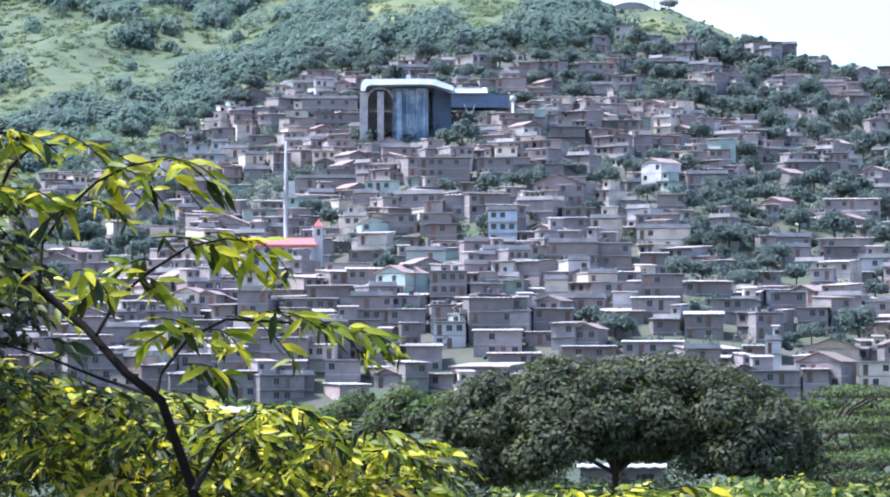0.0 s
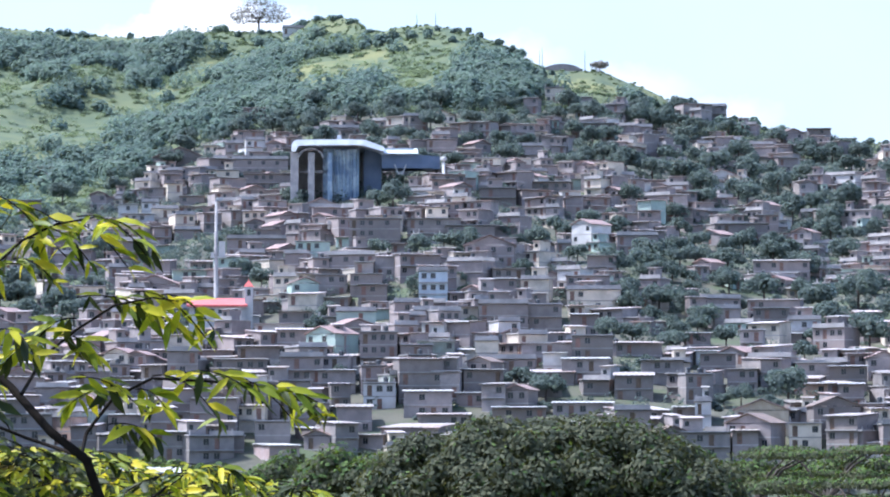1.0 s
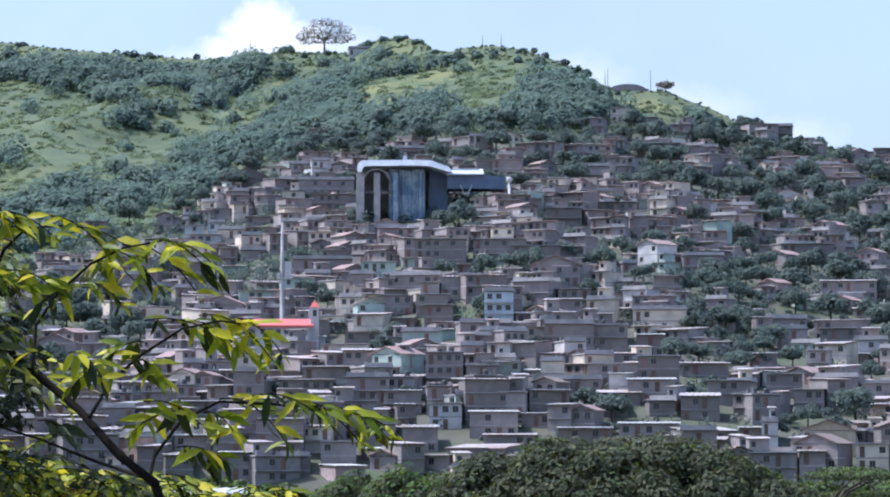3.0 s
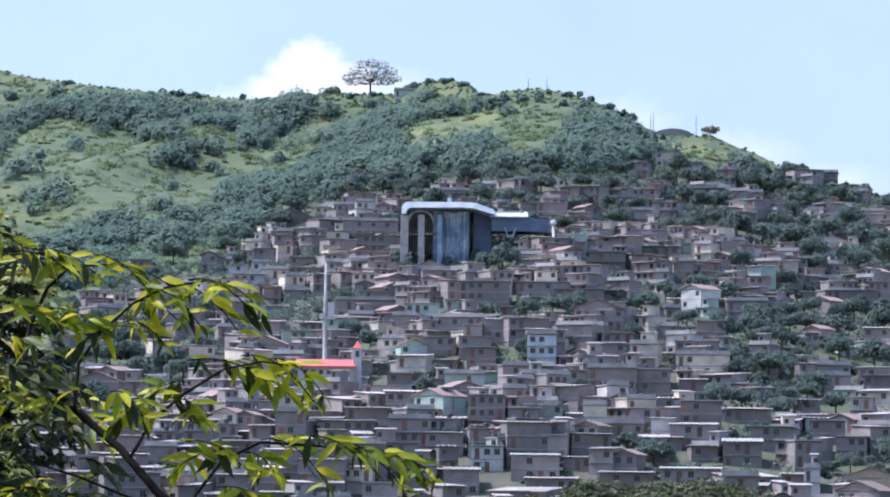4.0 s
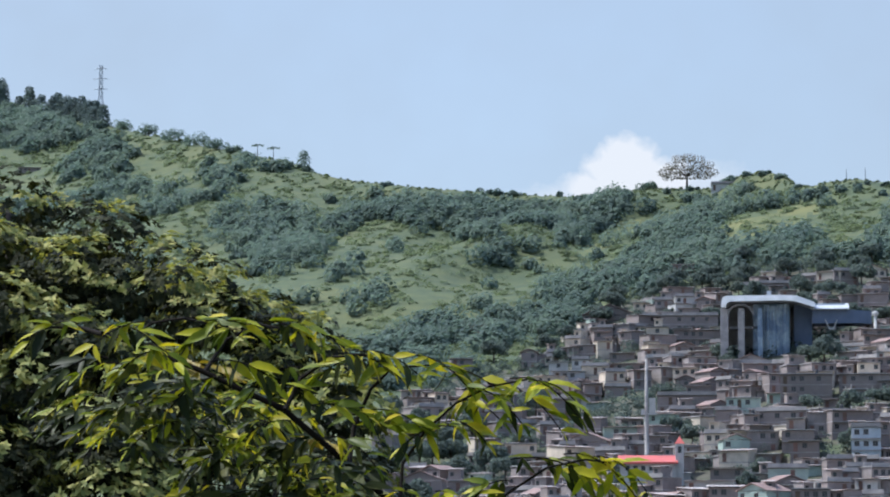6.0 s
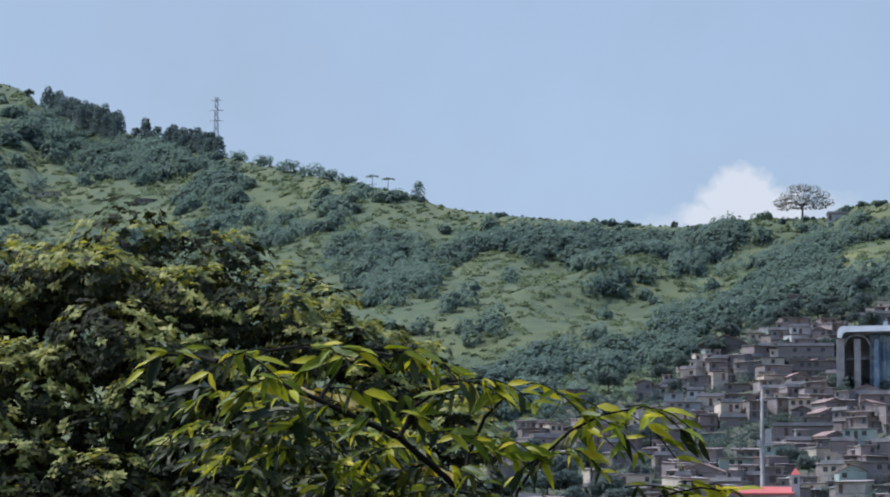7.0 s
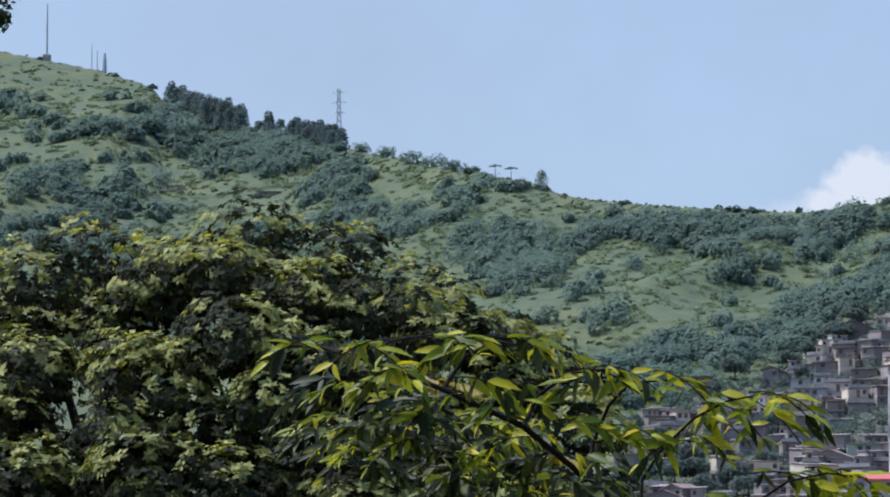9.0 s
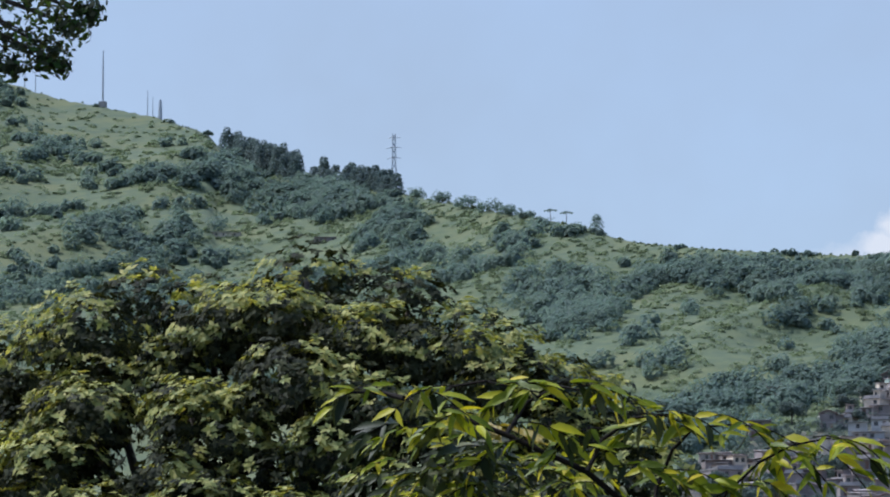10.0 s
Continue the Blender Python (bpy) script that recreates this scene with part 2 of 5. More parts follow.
# ---- building blocks ----
def vnoise(x, y, seed=0):
    xi, yi = np.floor(x).astype(np.int64), np.floor(y).astype(np.int64)
    fx, fy = x - xi, y - yi
    fx, fy = fx * fx * (3 - 2 * fx), fy * fy * (3 - 2 * fy)

    def h(a, b):
        k = (a * 374761393 + b * 668265263 + seed * 974711) & 0x7FFFFFFF
        k = ((k ^ (k >> 13)) * 1274126177) & 0x7FFFFFFF
        return ((k ^ (k >> 16)) & 0xFFFF) / 65535.0
    return (h(xi, yi) * (1 - fx) + h(xi + 1, yi) * fx) * (1 - fy) + (h(xi, yi + 1) * (1 - fx) + h(xi + 1, yi + 1) * fx) * fy


def mesh_of(name, verts, faces, mats, idx=None, smooth=False):
    me = bpy.data.meshes.new(name)
    me.from_pydata(verts, [], faces)
    for m in mats:
        me.materials.append(m)
    if idx is not None:
        me.polygons.foreach_set("material_index", idx)
    if smooth:
        me.polygons.foreach_set("use_smooth", [True] * len(faces))
    me.update()
    return me


def part(name, me, parent, label=""):
    ob = new(name, me)
    ob.parent = parent
    if label:
        ob["label"] = label
    return ob


class Solid:
    """Boxes and prisms gathered into one mesh."""
    def __init__(self):
        self.v, self.f, self.i = [], [], []

    def box(self, x0, x1, y0, y1, z0, z1, mat=0, tilt=0.0):
        n = len(self.v)
        for z in (z0, z1):
            self.v += [(x0, y0, z), (x1, y0, z), (x1, y1, z + tilt), (x0, y1, z + tilt)]
        self.f += [tuple(n + k for k in q) for q in ((3, 2, 1, 0), (4, 5, 6, 7), (0, 1, 5, 4), (1, 2, 6, 5), (2, 3, 7, 6), (3, 0, 4, 7))]
        self.i += [mat] * 6

    def tube(self, pts, radii, sides=8, mat=0):
        n = len(self.v)
        pts = [Vector(p) for p in pts]
        for k, (p, r) in enumerate(zip(pts, radii)):
            d = (pts[min(k + 1, len(pts) - 1)] - pts[max(k - 1, 0)]).normalized()
            s = d.cross(Vector((0.31, 0.95, 0.05)))
            s = s.normalized() if s.length > 1e-3 else Vector((1, 0, 0))
            t = d.cross(s)
            for j in range(sides):
                a = 2 * math.pi * j / sides
                self.v.append(tuple(p + (s * math.cos(a) + t * math.sin(a)) * r))
        for k in range(len(pts) - 1):
            for j in range(sides):
                a, b = n + k * sides + j, n + k * sides + (j + 1) % sides
                self.f.append((a, b, b + sides, a + sides))
                self.i.append(mat)
        for k in (0, len(pts) - 1):
            self.f.append(tuple(n + k * sides + j for j in range(sides)))
            self.i.append(mat)

    def mesh(self, name, mats, smooth=False):
        return mesh_of(name, self.v, self.f, mats, self.i, smooth)


def leaf_mesh(name, P, N, size, aspect, mats, rng, idx=None, along=None, fold=0.0):
    """Many leaves, each a diamond of its own: centres P, normals N, lengths size."""
    n = len(P)
    N = N / np.maximum(np.linalg.norm(N, axis=1, keepdims=True), 1e-6)
    A = rng.normal(size=(n, 3)) if along is None else along
    T = A - N * np.sum(A * N, axis=1, keepdims=True)
    T /= np.maximum(np.linalg.norm(T, axis=1, keepdims=True), 1e-6)
    B = np.cross(N, T)
    s = (np.asarray(size) * np.ones(n))[:, None]
    V = np.stack([P - T * s * 0.5, P + B * s * aspect * 0.5 - T * s * 0.06 + N * s * fold, P + T * s * 0.5, P - B * s * aspect * 0.5 - T * s * 0.06 + N * s * fold], axis=1).reshape(-1, 3)
    me = bpy.data.meshes.new(name)
    me.vertices.add(4 * n), me.loops.add(4 * n), me.polygons.add(n)
    me.vertices.foreach_set("co", V.ravel())
    me.loops.foreach_set("vertex_index", np.arange(4 * n))
    me.polygons.foreach_set("loop_start", np.arange(0, 4 * n, 4))
    me.polygons.foreach_set("loop_total", np.full(n, 4))
    for m in mats:
        me.materials.append(m)
    if idx is not None:
        me.polygons.foreach_set("material_index", idx)
    me.update(calc_edges=True)
    return me


def blade_mesh(name, P, N, size, aspect, mats, rng, idx, along, curl=0.25):
    """Lance-shaped leaves with a folded midrib and a bent tip; P is where each leaf starts."""
    n = len(P)
    T = along / np.maximum(np.linalg.norm(along, axis=1, keepdims=True), 1e-6)
    N = N - T * np.sum(N * T, axis=1, keepdims=True)
    N /= np.maximum(np.linalg.norm(N, axis=1, keepdims=True), 1e-6)
    B = np.cross(N, T)
    L = np.asarray(size)[:, None]
    W = L * aspect * 0.5 * rng.uniform(0.8, 1.2, (n, 1))
    c = L * curl * rng.uniform(0.2, 1.3, (n, 1))
    pt = lambda u, w, f: P + T * L * u + B * W * w + N * (f * W - c * u * u)
    V = np.stack([pt(0, 0, 0), pt(0.3, 0, 0), pt(0.66, 0, 0), pt(1, 0, 0), pt(0.26, 0.85, 0.3), pt(0.62, 0.8, 0.3), pt(0.26, -0.85, 0.3), pt(0.62, -0.8, 0.3)], axis=1).reshape(-1, 3)
    F = np.array([[0, 1, 4, 4], [1, 2, 5, 4], [2, 3, 5, 5], [0, 6, 1, 1], [6, 7, 2, 1], [7, 3, 2, 2]])
    faces = []
    for f in F:
        f = list(dict.fromkeys(f.tolist()))
        faces += (np.arange(n)[:, None] * 8 + np.array(f)[None, :]).tolist()
    return mesh_of(name, V.tolist(), faces, mats, np.tile(idx, 6).tolist(), True)


def crown_points(lobes, per, rng, low=0.72, up_only=-0.7):
    """Points on the outsides of lobes (x, y, z, rx, ry, rz), with outward normals."""
    P, N = [], []
    for x, y, z, rx, ry, rz in lobes:
        d = rng.normal(size=(per, 3))
        d /= np.linalg.norm(d, axis=1, keepdims=True)
        d[:, 2] = np.maximum(d[:, 2], up_only)
        k = rng.uniform(low, 1.06, size=(per, 1))
        P.append(np.array([x, y, z]) + d * k * np.array([rx, ry, rz]))
        N.append(d + rng.normal(scale=0.45, size=(per, 3)))
    return np.concatenate(P), np.concatenate(N)


# ---- the lie of the land ----
RIDGE_B = [-60, -30, -22, -21.3, -20.4, -18.5, -17.5, -17.35, -16.5, -14.4, -12.9, -11.5, -10.5, -9.6, -8.2, -6.4, -4.8, -4.0, -2.45, -2.0, -1.6, -1.2, -0.85, 0.0, 0.8, 1.7, 2.4, 3.4, 4.2, 4.8, 6.1, 6.9, 8.3, 12, 25, 60]
RIDGE_E = [2.0, 9.5, 10.9, 10.74, 10.48, 10.15, 9.84, 9.62, 9.25, 8.85, 8.55, 8.3, 8.1, 7.8, 7.66, 7.53, 7.46, 7.6, 7.62, 7.84, 7.92, 7.84, 7.62, 7.75, 7.68, 7.32, 6.94, 6.88, 6.6, 6.27, 5.92, 5.66, 5.5, 5.2, 3.0, 1.5]
RIDGE_R = [1500, 2300, 2300, 2280, 2250, 2150, 2060, 2045, 1950, 1750, 1620, 1520, 1430, 1360, 1300, 1270, 1240, 1220, 1195, 1190, 1185, 1165, 1130, 1120, 1110, 1100, 1090, 1085, 1080, 1075, 1065, 1060, 1055, 1050, 1200, 1500]
FOOT_R, FOOT_E = 545.0, -1.0


def land(b, r):
    b, r = np.asarray(b, float), np.asarray(r, float)
    E, R = np.interp(b, RIDGE_B, RIDGE_E), np.interp(b, RIDGE_B, RIDGE_R)
    s = np.clip((r - FOOT_R) / (R - FOOT_R), 0, 1)
    rise = s ** 0.63
    x, y = r * np.sin(np.radians(b)), r * np.cos(np.radians(b))
    e = FOOT_E + (E - FOOT_E) * rise
    z = EYE_Z + r * np.tan(np.radians(e))
    fade = np.clip((r - FOOT_R) / 150, 0, 1) * np.clip((1.0 - s) / 0.12, 0.06, 1)
    big = (vnoise(x / 95, y / 150, 3) - 0.5) * 20 + (vnoise(x / 38, y / 55, 5) - 0.5) * 8
    town = np.clip((b + 8) / 2, 0, 1) * np.clip((1010 - r) / 60, 0, 1)
    z = z + big * fade * (1 - 0.8 * town)
    # a spur that runs down to the south-west and the gully behind it
    spur = np.exp(-((b + 4.6 + (0.92 - s) * 14) / 0.8) ** 2) * np.clip((s - 0.62) / 0.2, 0, 1) * np.clip((1.0 - s) / 0.06, 0, 1)
    z = z + 9 * spur
    over = np.maximum(r - R, 0)
    z = np.where(over > 0, EYE_Z + R * np.tan(np.radians(E)) - 0.16 * over - 0.0001 * over ** 2, z)
    z = np.where(r < FOOT_R, (EYE_Z + FOOT_R * math.tan(radians(FOOT_E))) * np.clip((r - 60) / 480, 0, 1) + 0 * r, z)
    return np.maximum(z, -2.0)


def ground_at(b, r):
    return Vector((r * math.sin(radians(b)), r * math.cos(radians(b)), float(land(b, r))))


def e_of(b, r):
    return np.degrees(np.arctan2(land(b, r) - EYE_Z, r))


TOWN_B = [-9.5, -8.6, -7.3, -6.2, -5.0, -4.7, -3.0, -1.2, 1.0, 2.6, 4.7, 6.0, 9.5]
TOWN_E = [1.0, 3.1, 4.15, 4.25, 4.85, 5.35, 5.85, 6.15, 6.15, 6.25, 6.05, 5.65, 5.25]


# grassy openings and dark woods: bearing, height, half width, half height, lean
OPENINGS = [(-1.4, 6.97, 1.5, 0.38, 0.27), (-0.1, 6.52, 0.85, 0.16, 0.0), (0.3, 7.3, 1.2, 0.3, -0.05), (3.4, 6.52, 1.25, 0.2, -0.12), (-4.2, 6.75, 1.3, 0.24, 0.5), (-6.7, 5.85, 1.5, 0.48, 0.1), (-7.6, 5.9, 1.0, 0.7, 0.0), (-8.5, 6.35, 1.7, 0.5, 0.0),
            (-6.2, 5.75, 0.9, 0.3, 0.3), (-10.6, 7.6, 1.1, 0.45, -0.25), (-12.8, 7.75, 1.1, 0.35, -0.15), (-11.8, 5.9, 0.8, 0.6, 0.0), (-19.4, 9.95, 2.2, 0.55, -0.2), (-20.3, 8.7, 1.4, 0.25, 0.0), (-17.5, 8.3, 1.5, 0.2, 0.0),
            (-15.5, 7.7, 1.0, 0.2, 0.0), (-9.7, 5.75, 1.6, 0.3, 0.0)]
WOODS = [(-6.3, 6.75, 1.2, 0.3, -0.1), (-10.9, 6.45, 1.0, 0.42, -0.2), (-8.95, 5.5, 0.45, 0.17, 0.0), (-5.3, 7.15, 1.3, 0.22, 0.0), (-2.9, 6.35, 0.6, 0.3, 0.6), (-3.3, 5.95, 1.2, 0.25, 0.1), (-9.0, 4.75, 2.6, 0.42, 0.0),
         (-6.4, 4.85, 1.2, 0.35, 0.2), (1.4, 6.8, 0.55, 0.2, -0.3), (1.4, 6.42, 1.3, 0.1, 0.0), (4.4, 6.1, 0.9, 0.3, -0.2), (-8.6, 7.15, 1.5, 0.2, -0.1), (-18.0, 8.9, 1.2, 0.25, 0.0), (-14.8, 8.35, 1.3, 0.3, -0.2), (-18.9, 7.9, 1.5, 0.25, 0.0)]


def patches(b, e, spots):
    k = np.zeros_like(b)
    for b0, e0, rb, re, lean in spots:
        d = ((b - b0) / rb) ** 2 + ((e - e0 - lean * (b - b0)) / re) ** 2
        k = np.maximum(k, np.clip(1.35 - d, 0, 1))
    return k


DRY = [(-1.6, 6.9, 1.1, 0.2, 0.27), (-0.1, 6.5, 0.7, 0.09, 0.0), (3.5, 6.5, 1.1, 0.13, -0.12), (-4.4, 6.65, 0.8, 0.08, 0.5)]


def make_ground():
    bs = np.concatenate([np.arange(-180, -30, 6.0), np.arange(-30, 14, 0.11), np.arange(14, 180, 6.0)])
    rs = np.concatenate([[0.001, 0.5, 5, 12, 25, 40, 60, 90, 130, 180, 240, 300, 360, 420, 480, 520], np.arange(545, 1400, 6.5), np.arange(1400, 2400, 14), [2450, 2550, 2700, 3000, 3500, 4200, 4900]])
    B, R = np.meshgrid(bs, rs, indexing="ij")
    Z = land(B, R)
    V = np.stack([R * np.sin(np.radians(B)), R * np.cos(np.radians(B)), Z], axis=-1).reshape(-1, 3)
    nb, nr = len(bs), len(rs)
    i, j = np.meshgrid(np.arange(nb), np.arange(nr - 1), indexing="ij")
    i2 = (i + 1) % nb
    F = np.stack([i * nr + j, i * nr + j + 1, i2 * nr + j + 1, i2 * nr + j], axis=-1).reshape(-1, 4)
    built = (e_of(B, R) < np.interp(B, TOWN_B, TOWN_E, left=-5, right=-5) - 0.05) & (R > 530) & (R < 1100)
    dry = (patches(B, e_of(B, R) + 0.16 * (vnoise(B * 5, R / 9, 6) - 0.5), DRY) > 0.45) & (R > 900)
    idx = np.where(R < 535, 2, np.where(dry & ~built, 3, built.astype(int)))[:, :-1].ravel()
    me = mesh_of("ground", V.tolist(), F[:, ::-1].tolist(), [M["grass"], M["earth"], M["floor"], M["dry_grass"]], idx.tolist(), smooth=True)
    tagged(new("ground", me), "grassy valley floor and steep green hillside", "ground", kind="structure")


make_ground()


# ---- hillside woods and scrub ----
def make_woods():
    rng = np.random.default_rng(11)
    n = 34000
    b = rng.uniform(-23.5, 9.5, n)
    R = np.interp(b, RIDGE_B, RIDGE_R)
    s = np.sqrt(rng.uniform(0.12, 1.0, n))
    r = FOOT_R + (R - FOOT_R) * s + 6
    e = e_of(b, r)
    town = np.interp(b, TOWN_B, TOWN_E, left=0.0)
    x, y = r * np.sin(np.radians(b)), r * np.cos(np.radians(b))
    patch = vnoise(x / 30, y / 48, 21) * 0.6 + vnoise(x / 13, y / 20, 22) * 0.4
    wobble = 0.22 * (vnoise(x / 22, y / 30, 23) - 0.5)
    op, dark = patches(b, e + wobble, OPENINGS), patches(b, e + wobble, WOODS)
    seen = (e > 3.6) | (b > -9) | (rng.uniform(size=n) < 0.4)
    cover = 0.34 * (patch > 0.52) * (1 - 0.96 * op) + 0.5 * dark * (patch > 0.33) * (1 - 0.93 * op)
    crest = (R + 6 - r > 26)
    wood = (e > town + 0.02) & seen & (rng.uniform(size=n) < cover) & (crest | (rng.uniform(size=n) < 0.2))
    scrub = (e > town - 0.1) & seen & ~wood & (rng.uniform(size=n) < 0.6 - 0.38 * op)
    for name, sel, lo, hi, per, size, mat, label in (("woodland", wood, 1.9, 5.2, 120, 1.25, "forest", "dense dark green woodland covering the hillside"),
                                                     ("scrub", scrub, 0.8, 2.8, 34, 0.85, "scrub", "low green bushes scattered over hill grass")):
        bb, rr = b[sel], r[sel]
        k = len(bb)
        far = np.clip(rr / 1100, 1, 1.7)[:, None]
        rad = (lo + (hi - lo) * rng.beta(1.4, 2.4, size=k))[:, None] * far ** 0.6
        rad = rad * np.clip((np.interp(bb, RIDGE_B, RIDGE_R) + 8 - rr) / 55, 0.3, 1)[:, None]
        base = np.stack([rr * np.sin(np.radians(bb)), rr * np.cos(np.radians(bb)), land(bb, rr)], axis=1)
        d = rng.normal(size=(k, per, 3))
        d /= np.linalg.norm(d, axis=2, keepdims=True)
        d[:, :, 2] = np.maximum(d[:, :, 2], -0.55)
        lump = 1 + 0.3 * np.sin(3.1 * d[:, :, :1] * (1 + rng.uniform(size=(k, 1, 1))) + rng.uniform(0, 6.3, (k, 1, 1))) * np.cos(2.7 * d[:, :, 2:3] + rng.uniform(0, 6.3, (k, 1, 1)))
        P = base[:, None, :] + d * rad[:, None, :] * lump * np.array([1.05, 1.05, 0.95 if name == "woodland" else 0.6]) * rng.uniform(0.85, 1.03, (k, per, 1))
        P[:, :, 2] += rad * (0.6 if name == "woodland" else 0.12)
        N = d + rng.normal(scale=0.22, size=d.shape) + np.array([-0.35, 0.0, 0.75 if name == "woodland" else 0.9])
        S = np.repeat(size * rng.uniform(0.7, 1.4, (k, 1)) * far, per, axis=1)
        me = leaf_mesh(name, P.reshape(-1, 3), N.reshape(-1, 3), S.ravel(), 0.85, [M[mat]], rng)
        tagged(new(name, me), label, "trees" if name == "woodland" else "bushes", kind="stuff")


make_woods()


# ---- trees as single things ----
def tree(name, base, height, lobes, per, leaf, mats, label, seed, trunk=0.25, aspect=0.6, limbs=6, category="tree", group="", idx_share=0.0, low=0.72, lean=(0, 0), up_only=-0.7, sun_tint=False):
    """Lobes are given from the foot of the trunk."""
    rng = np.random.default_rng(seed)
    root = tagged(new(name), label, category, group)
    root.location = base
    P, N = crown_points(lobes, per, rng, low, up_only)
    idx = (rng.uniform(size=len(P)) < idx_share).astype(int) if idx_share else None
    if sun_tint:                       # sunlit tops and shaded undersides painted by leaf colour
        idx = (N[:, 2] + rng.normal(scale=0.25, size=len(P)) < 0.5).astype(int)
    N = N + np.array([-0.1, 0.0, 0.35])
    part("crown", leaf_mesh("crown", P, N, leaf * rng.uniform(0.65, 1.35, len(P)), aspect, mats, rng, idx), root)
    s = Solid()
    zc = min(l[2] for l in lobes)
    top = Vector((lean[0], lean[1], max(zc, height * 0.35)))
    s.tube([(0, 0, -1.0), (top.x * 0.3, top.y * 0.3, top.z * 0.5), top], [trunk * 1.25, trunk, trunk * 0.75], 9)
    for l in lobes[:limbs]:
        c = Vector(l[:3])
        mid = top.lerp(c, 0.5) + Vector((0, 0, 0.12 * (c - top).length))
        s.tube([top, mid, c], [trunk * 0.6, trunk * 0.38, trunk * 0.12], 6)
    part("trunk", s.mesh("trunk", [M["bark"]], True), root)
    return root


def round_lobes(rng, n, w, h, z, lobe):
    out = []
    for k in range(n):
        a, q = rng.uniform(0, 2 * math.pi), math.sqrt(rng.uniform(0, 1))
        x, y = w * q * math.cos(a), w * q * math.sin(a)
        zz = z + h * math.sqrt(max(0, 1 - q * q)) * rng.uniform(0.2, 1.0)
        r = lobe * rng.uniform(0.7, 1.3)
        out.append((x, y, zz, r, r, r * 0.8))
    return out


TOWN_TREES = []


def make_town_trees():
    rng = random.Random(5)
    nrg = np.random.default_rng(5)
    kinds = []
    for k in range(5):
        t = tree("town_tree", (0, -400 - 20 * k, -50), 6, round_lobes(nrg, 9, 2.2, 2.4, 2.6, 1.45), 120, 0.62, [M["town_leaf"]], "dark green leafy tree among hillside houses", 50 + k, 0.18, 0.8, group="trees among the houses")
        kinds.append(t)
    spots = [(-2.25, 4.25, 1.35), (-0.45, 4.3, 1.3), (-0.75, 4.25, 1.0), (-2.25, 4.2, 0.8), (-6.6, 2.2, 1.3), (-7.4, 2.4, 1.5), (-6.0, 2.7, 1.0), (-8.0, 2.9, 1.4), (-7.0, 3.0, 1.2), (-2.9, 2.75, 1.0), (-3.3, 3.0, 0.9),
             (0.1, 2.6, 1.1), (0.3, 2.3, 0.8), (0.0, 3.4, 1.0), (0.5, 3.5, 1.0), (0.9, 3.45, 1.1), (-0.7, 3.4, 0.9), (1.6, 3.6, 1.0), (2.2, 3.5, 1.1), (2.6, 3.75, 1.0), (-1.1, 3.8, 0.8),
             (3.9, 4.9, 1.6), (4.4, 4.8, 1.5), (5.0, 4.7, 1.7), (5.6, 4.85, 1.6), (6.2, 4.75, 1.5), (3.5, 5.1, 1.2), (5.3, 4.5, 1.4), (6.0, 4.45, 1.3), (4.7, 5.1, 1.3), (4.3, 3.2, 1.2), (4.4, 2.9, 1.0),
             (5.8, 3.1, 1.3), (5.7, 2.8, 1.1), (7.0, 4.0, 1.4), (7.7, 3.6, 1.3), (7.3, 3.0, 1.1), (8.2, 2.4, 1.5), (7.6, 2.0, 1.3), (8.4, 1.6, 1.4), (7.2, 1.4, 1.0), (4.9, 3.7, 1.0), (5.3, 3.5, 1.0), (6.6, 3.5, 1.1),
             (3.2, 3.9, 1.0), (3.0, 3.3, 0.9), (1.9, 0.9, 1.0), (-1.6, 2.2, 0.8), (-1.9, 1.9, 0.8), (2.4, 0.7, 1.1), (6.9, 0.6, 1.3), (3.3, 5.9, 1.3), (4.1, 5.8, 1.5), (4.6, 5.7, 1.5), (5.2, 5.6, 1.4), (2.9, 5.6, 1.1),
             (0.2, 6.0, 1.1), (-0.4, 5.9, 1.1), (-3.4, 5.6, 1.1), (-2.7, 5.7, 1.2), (-4.3, 5.5, 1.1), (-1.9, 5.85, 1.2), (6.7, 5.4, 1.3), (7.4, 5.1, 1.2), (8.1, 4.9, 1.2), (-5.6, 4.5, 1.1), (-5.2, 4.7, 1.0), (-6.6, 4.35, 1.2)]
    for k in range(150):
        spots.append((rng.uniform(-8.5, 9), rng.uniform(0.2, 6.0), rng.uniform(0.45, 0.84)))
    for k in range(40):
        spots.append((rng.uniform(3.5, 9), rng.uniform(1.5, 5.2), rng.uniform(0.6, 1.1)))
    for k in range(45):
        spots.append((rng.uniform(3.6, 9), rng.uniform(2.0, 5.3), rng.uniform(0.86, 1.5)))
    for k in range(75):
        spots.append((rng.uniform(-5, 6), rng.uniform(5.0, 6.2), rng.uniform(0.7, 1.25)))
    for k in range(16):
        spots.append((rng.uniform(-9, -5.6), rng.uniform(1.2, 3.4), rng.uniform(0.8, 1.3)))
    for b, e, k in spots:
        if e > np.interp(b, TOWN_B, TOWN_E) + 0.4:
            continue
        r = dist_for(b, e)
        TOWN_TREES.append((b, r, k))
        g = ground_at(b, r)
        c = copy_thing(kinds[rng.randrange(5)], Matrix.Translation(g) @ Matrix.Rotation(rng.uniform(0, 6.3), 4, "Z"))
        c.scale = (k * 1.05, k * 1.05, k * rng.uniform(0.85, 1.2))
    for t in kinds:
        for o in (*t.children_recursive, t):
            bpy.data.objects.remove(o)


_RS = np.arange(546.0, 2400.0, 2.0)


def dist_for(b, e):
    """How far the slope lies where it shows at that height."""
    return float(_RS[np.argmax(e_of(np.full_like(_RS, b), _RS) >= e)]) if e > -0.98 else 548.0


make_town_trees()


# ---- houses ----
STOREY = 2.55


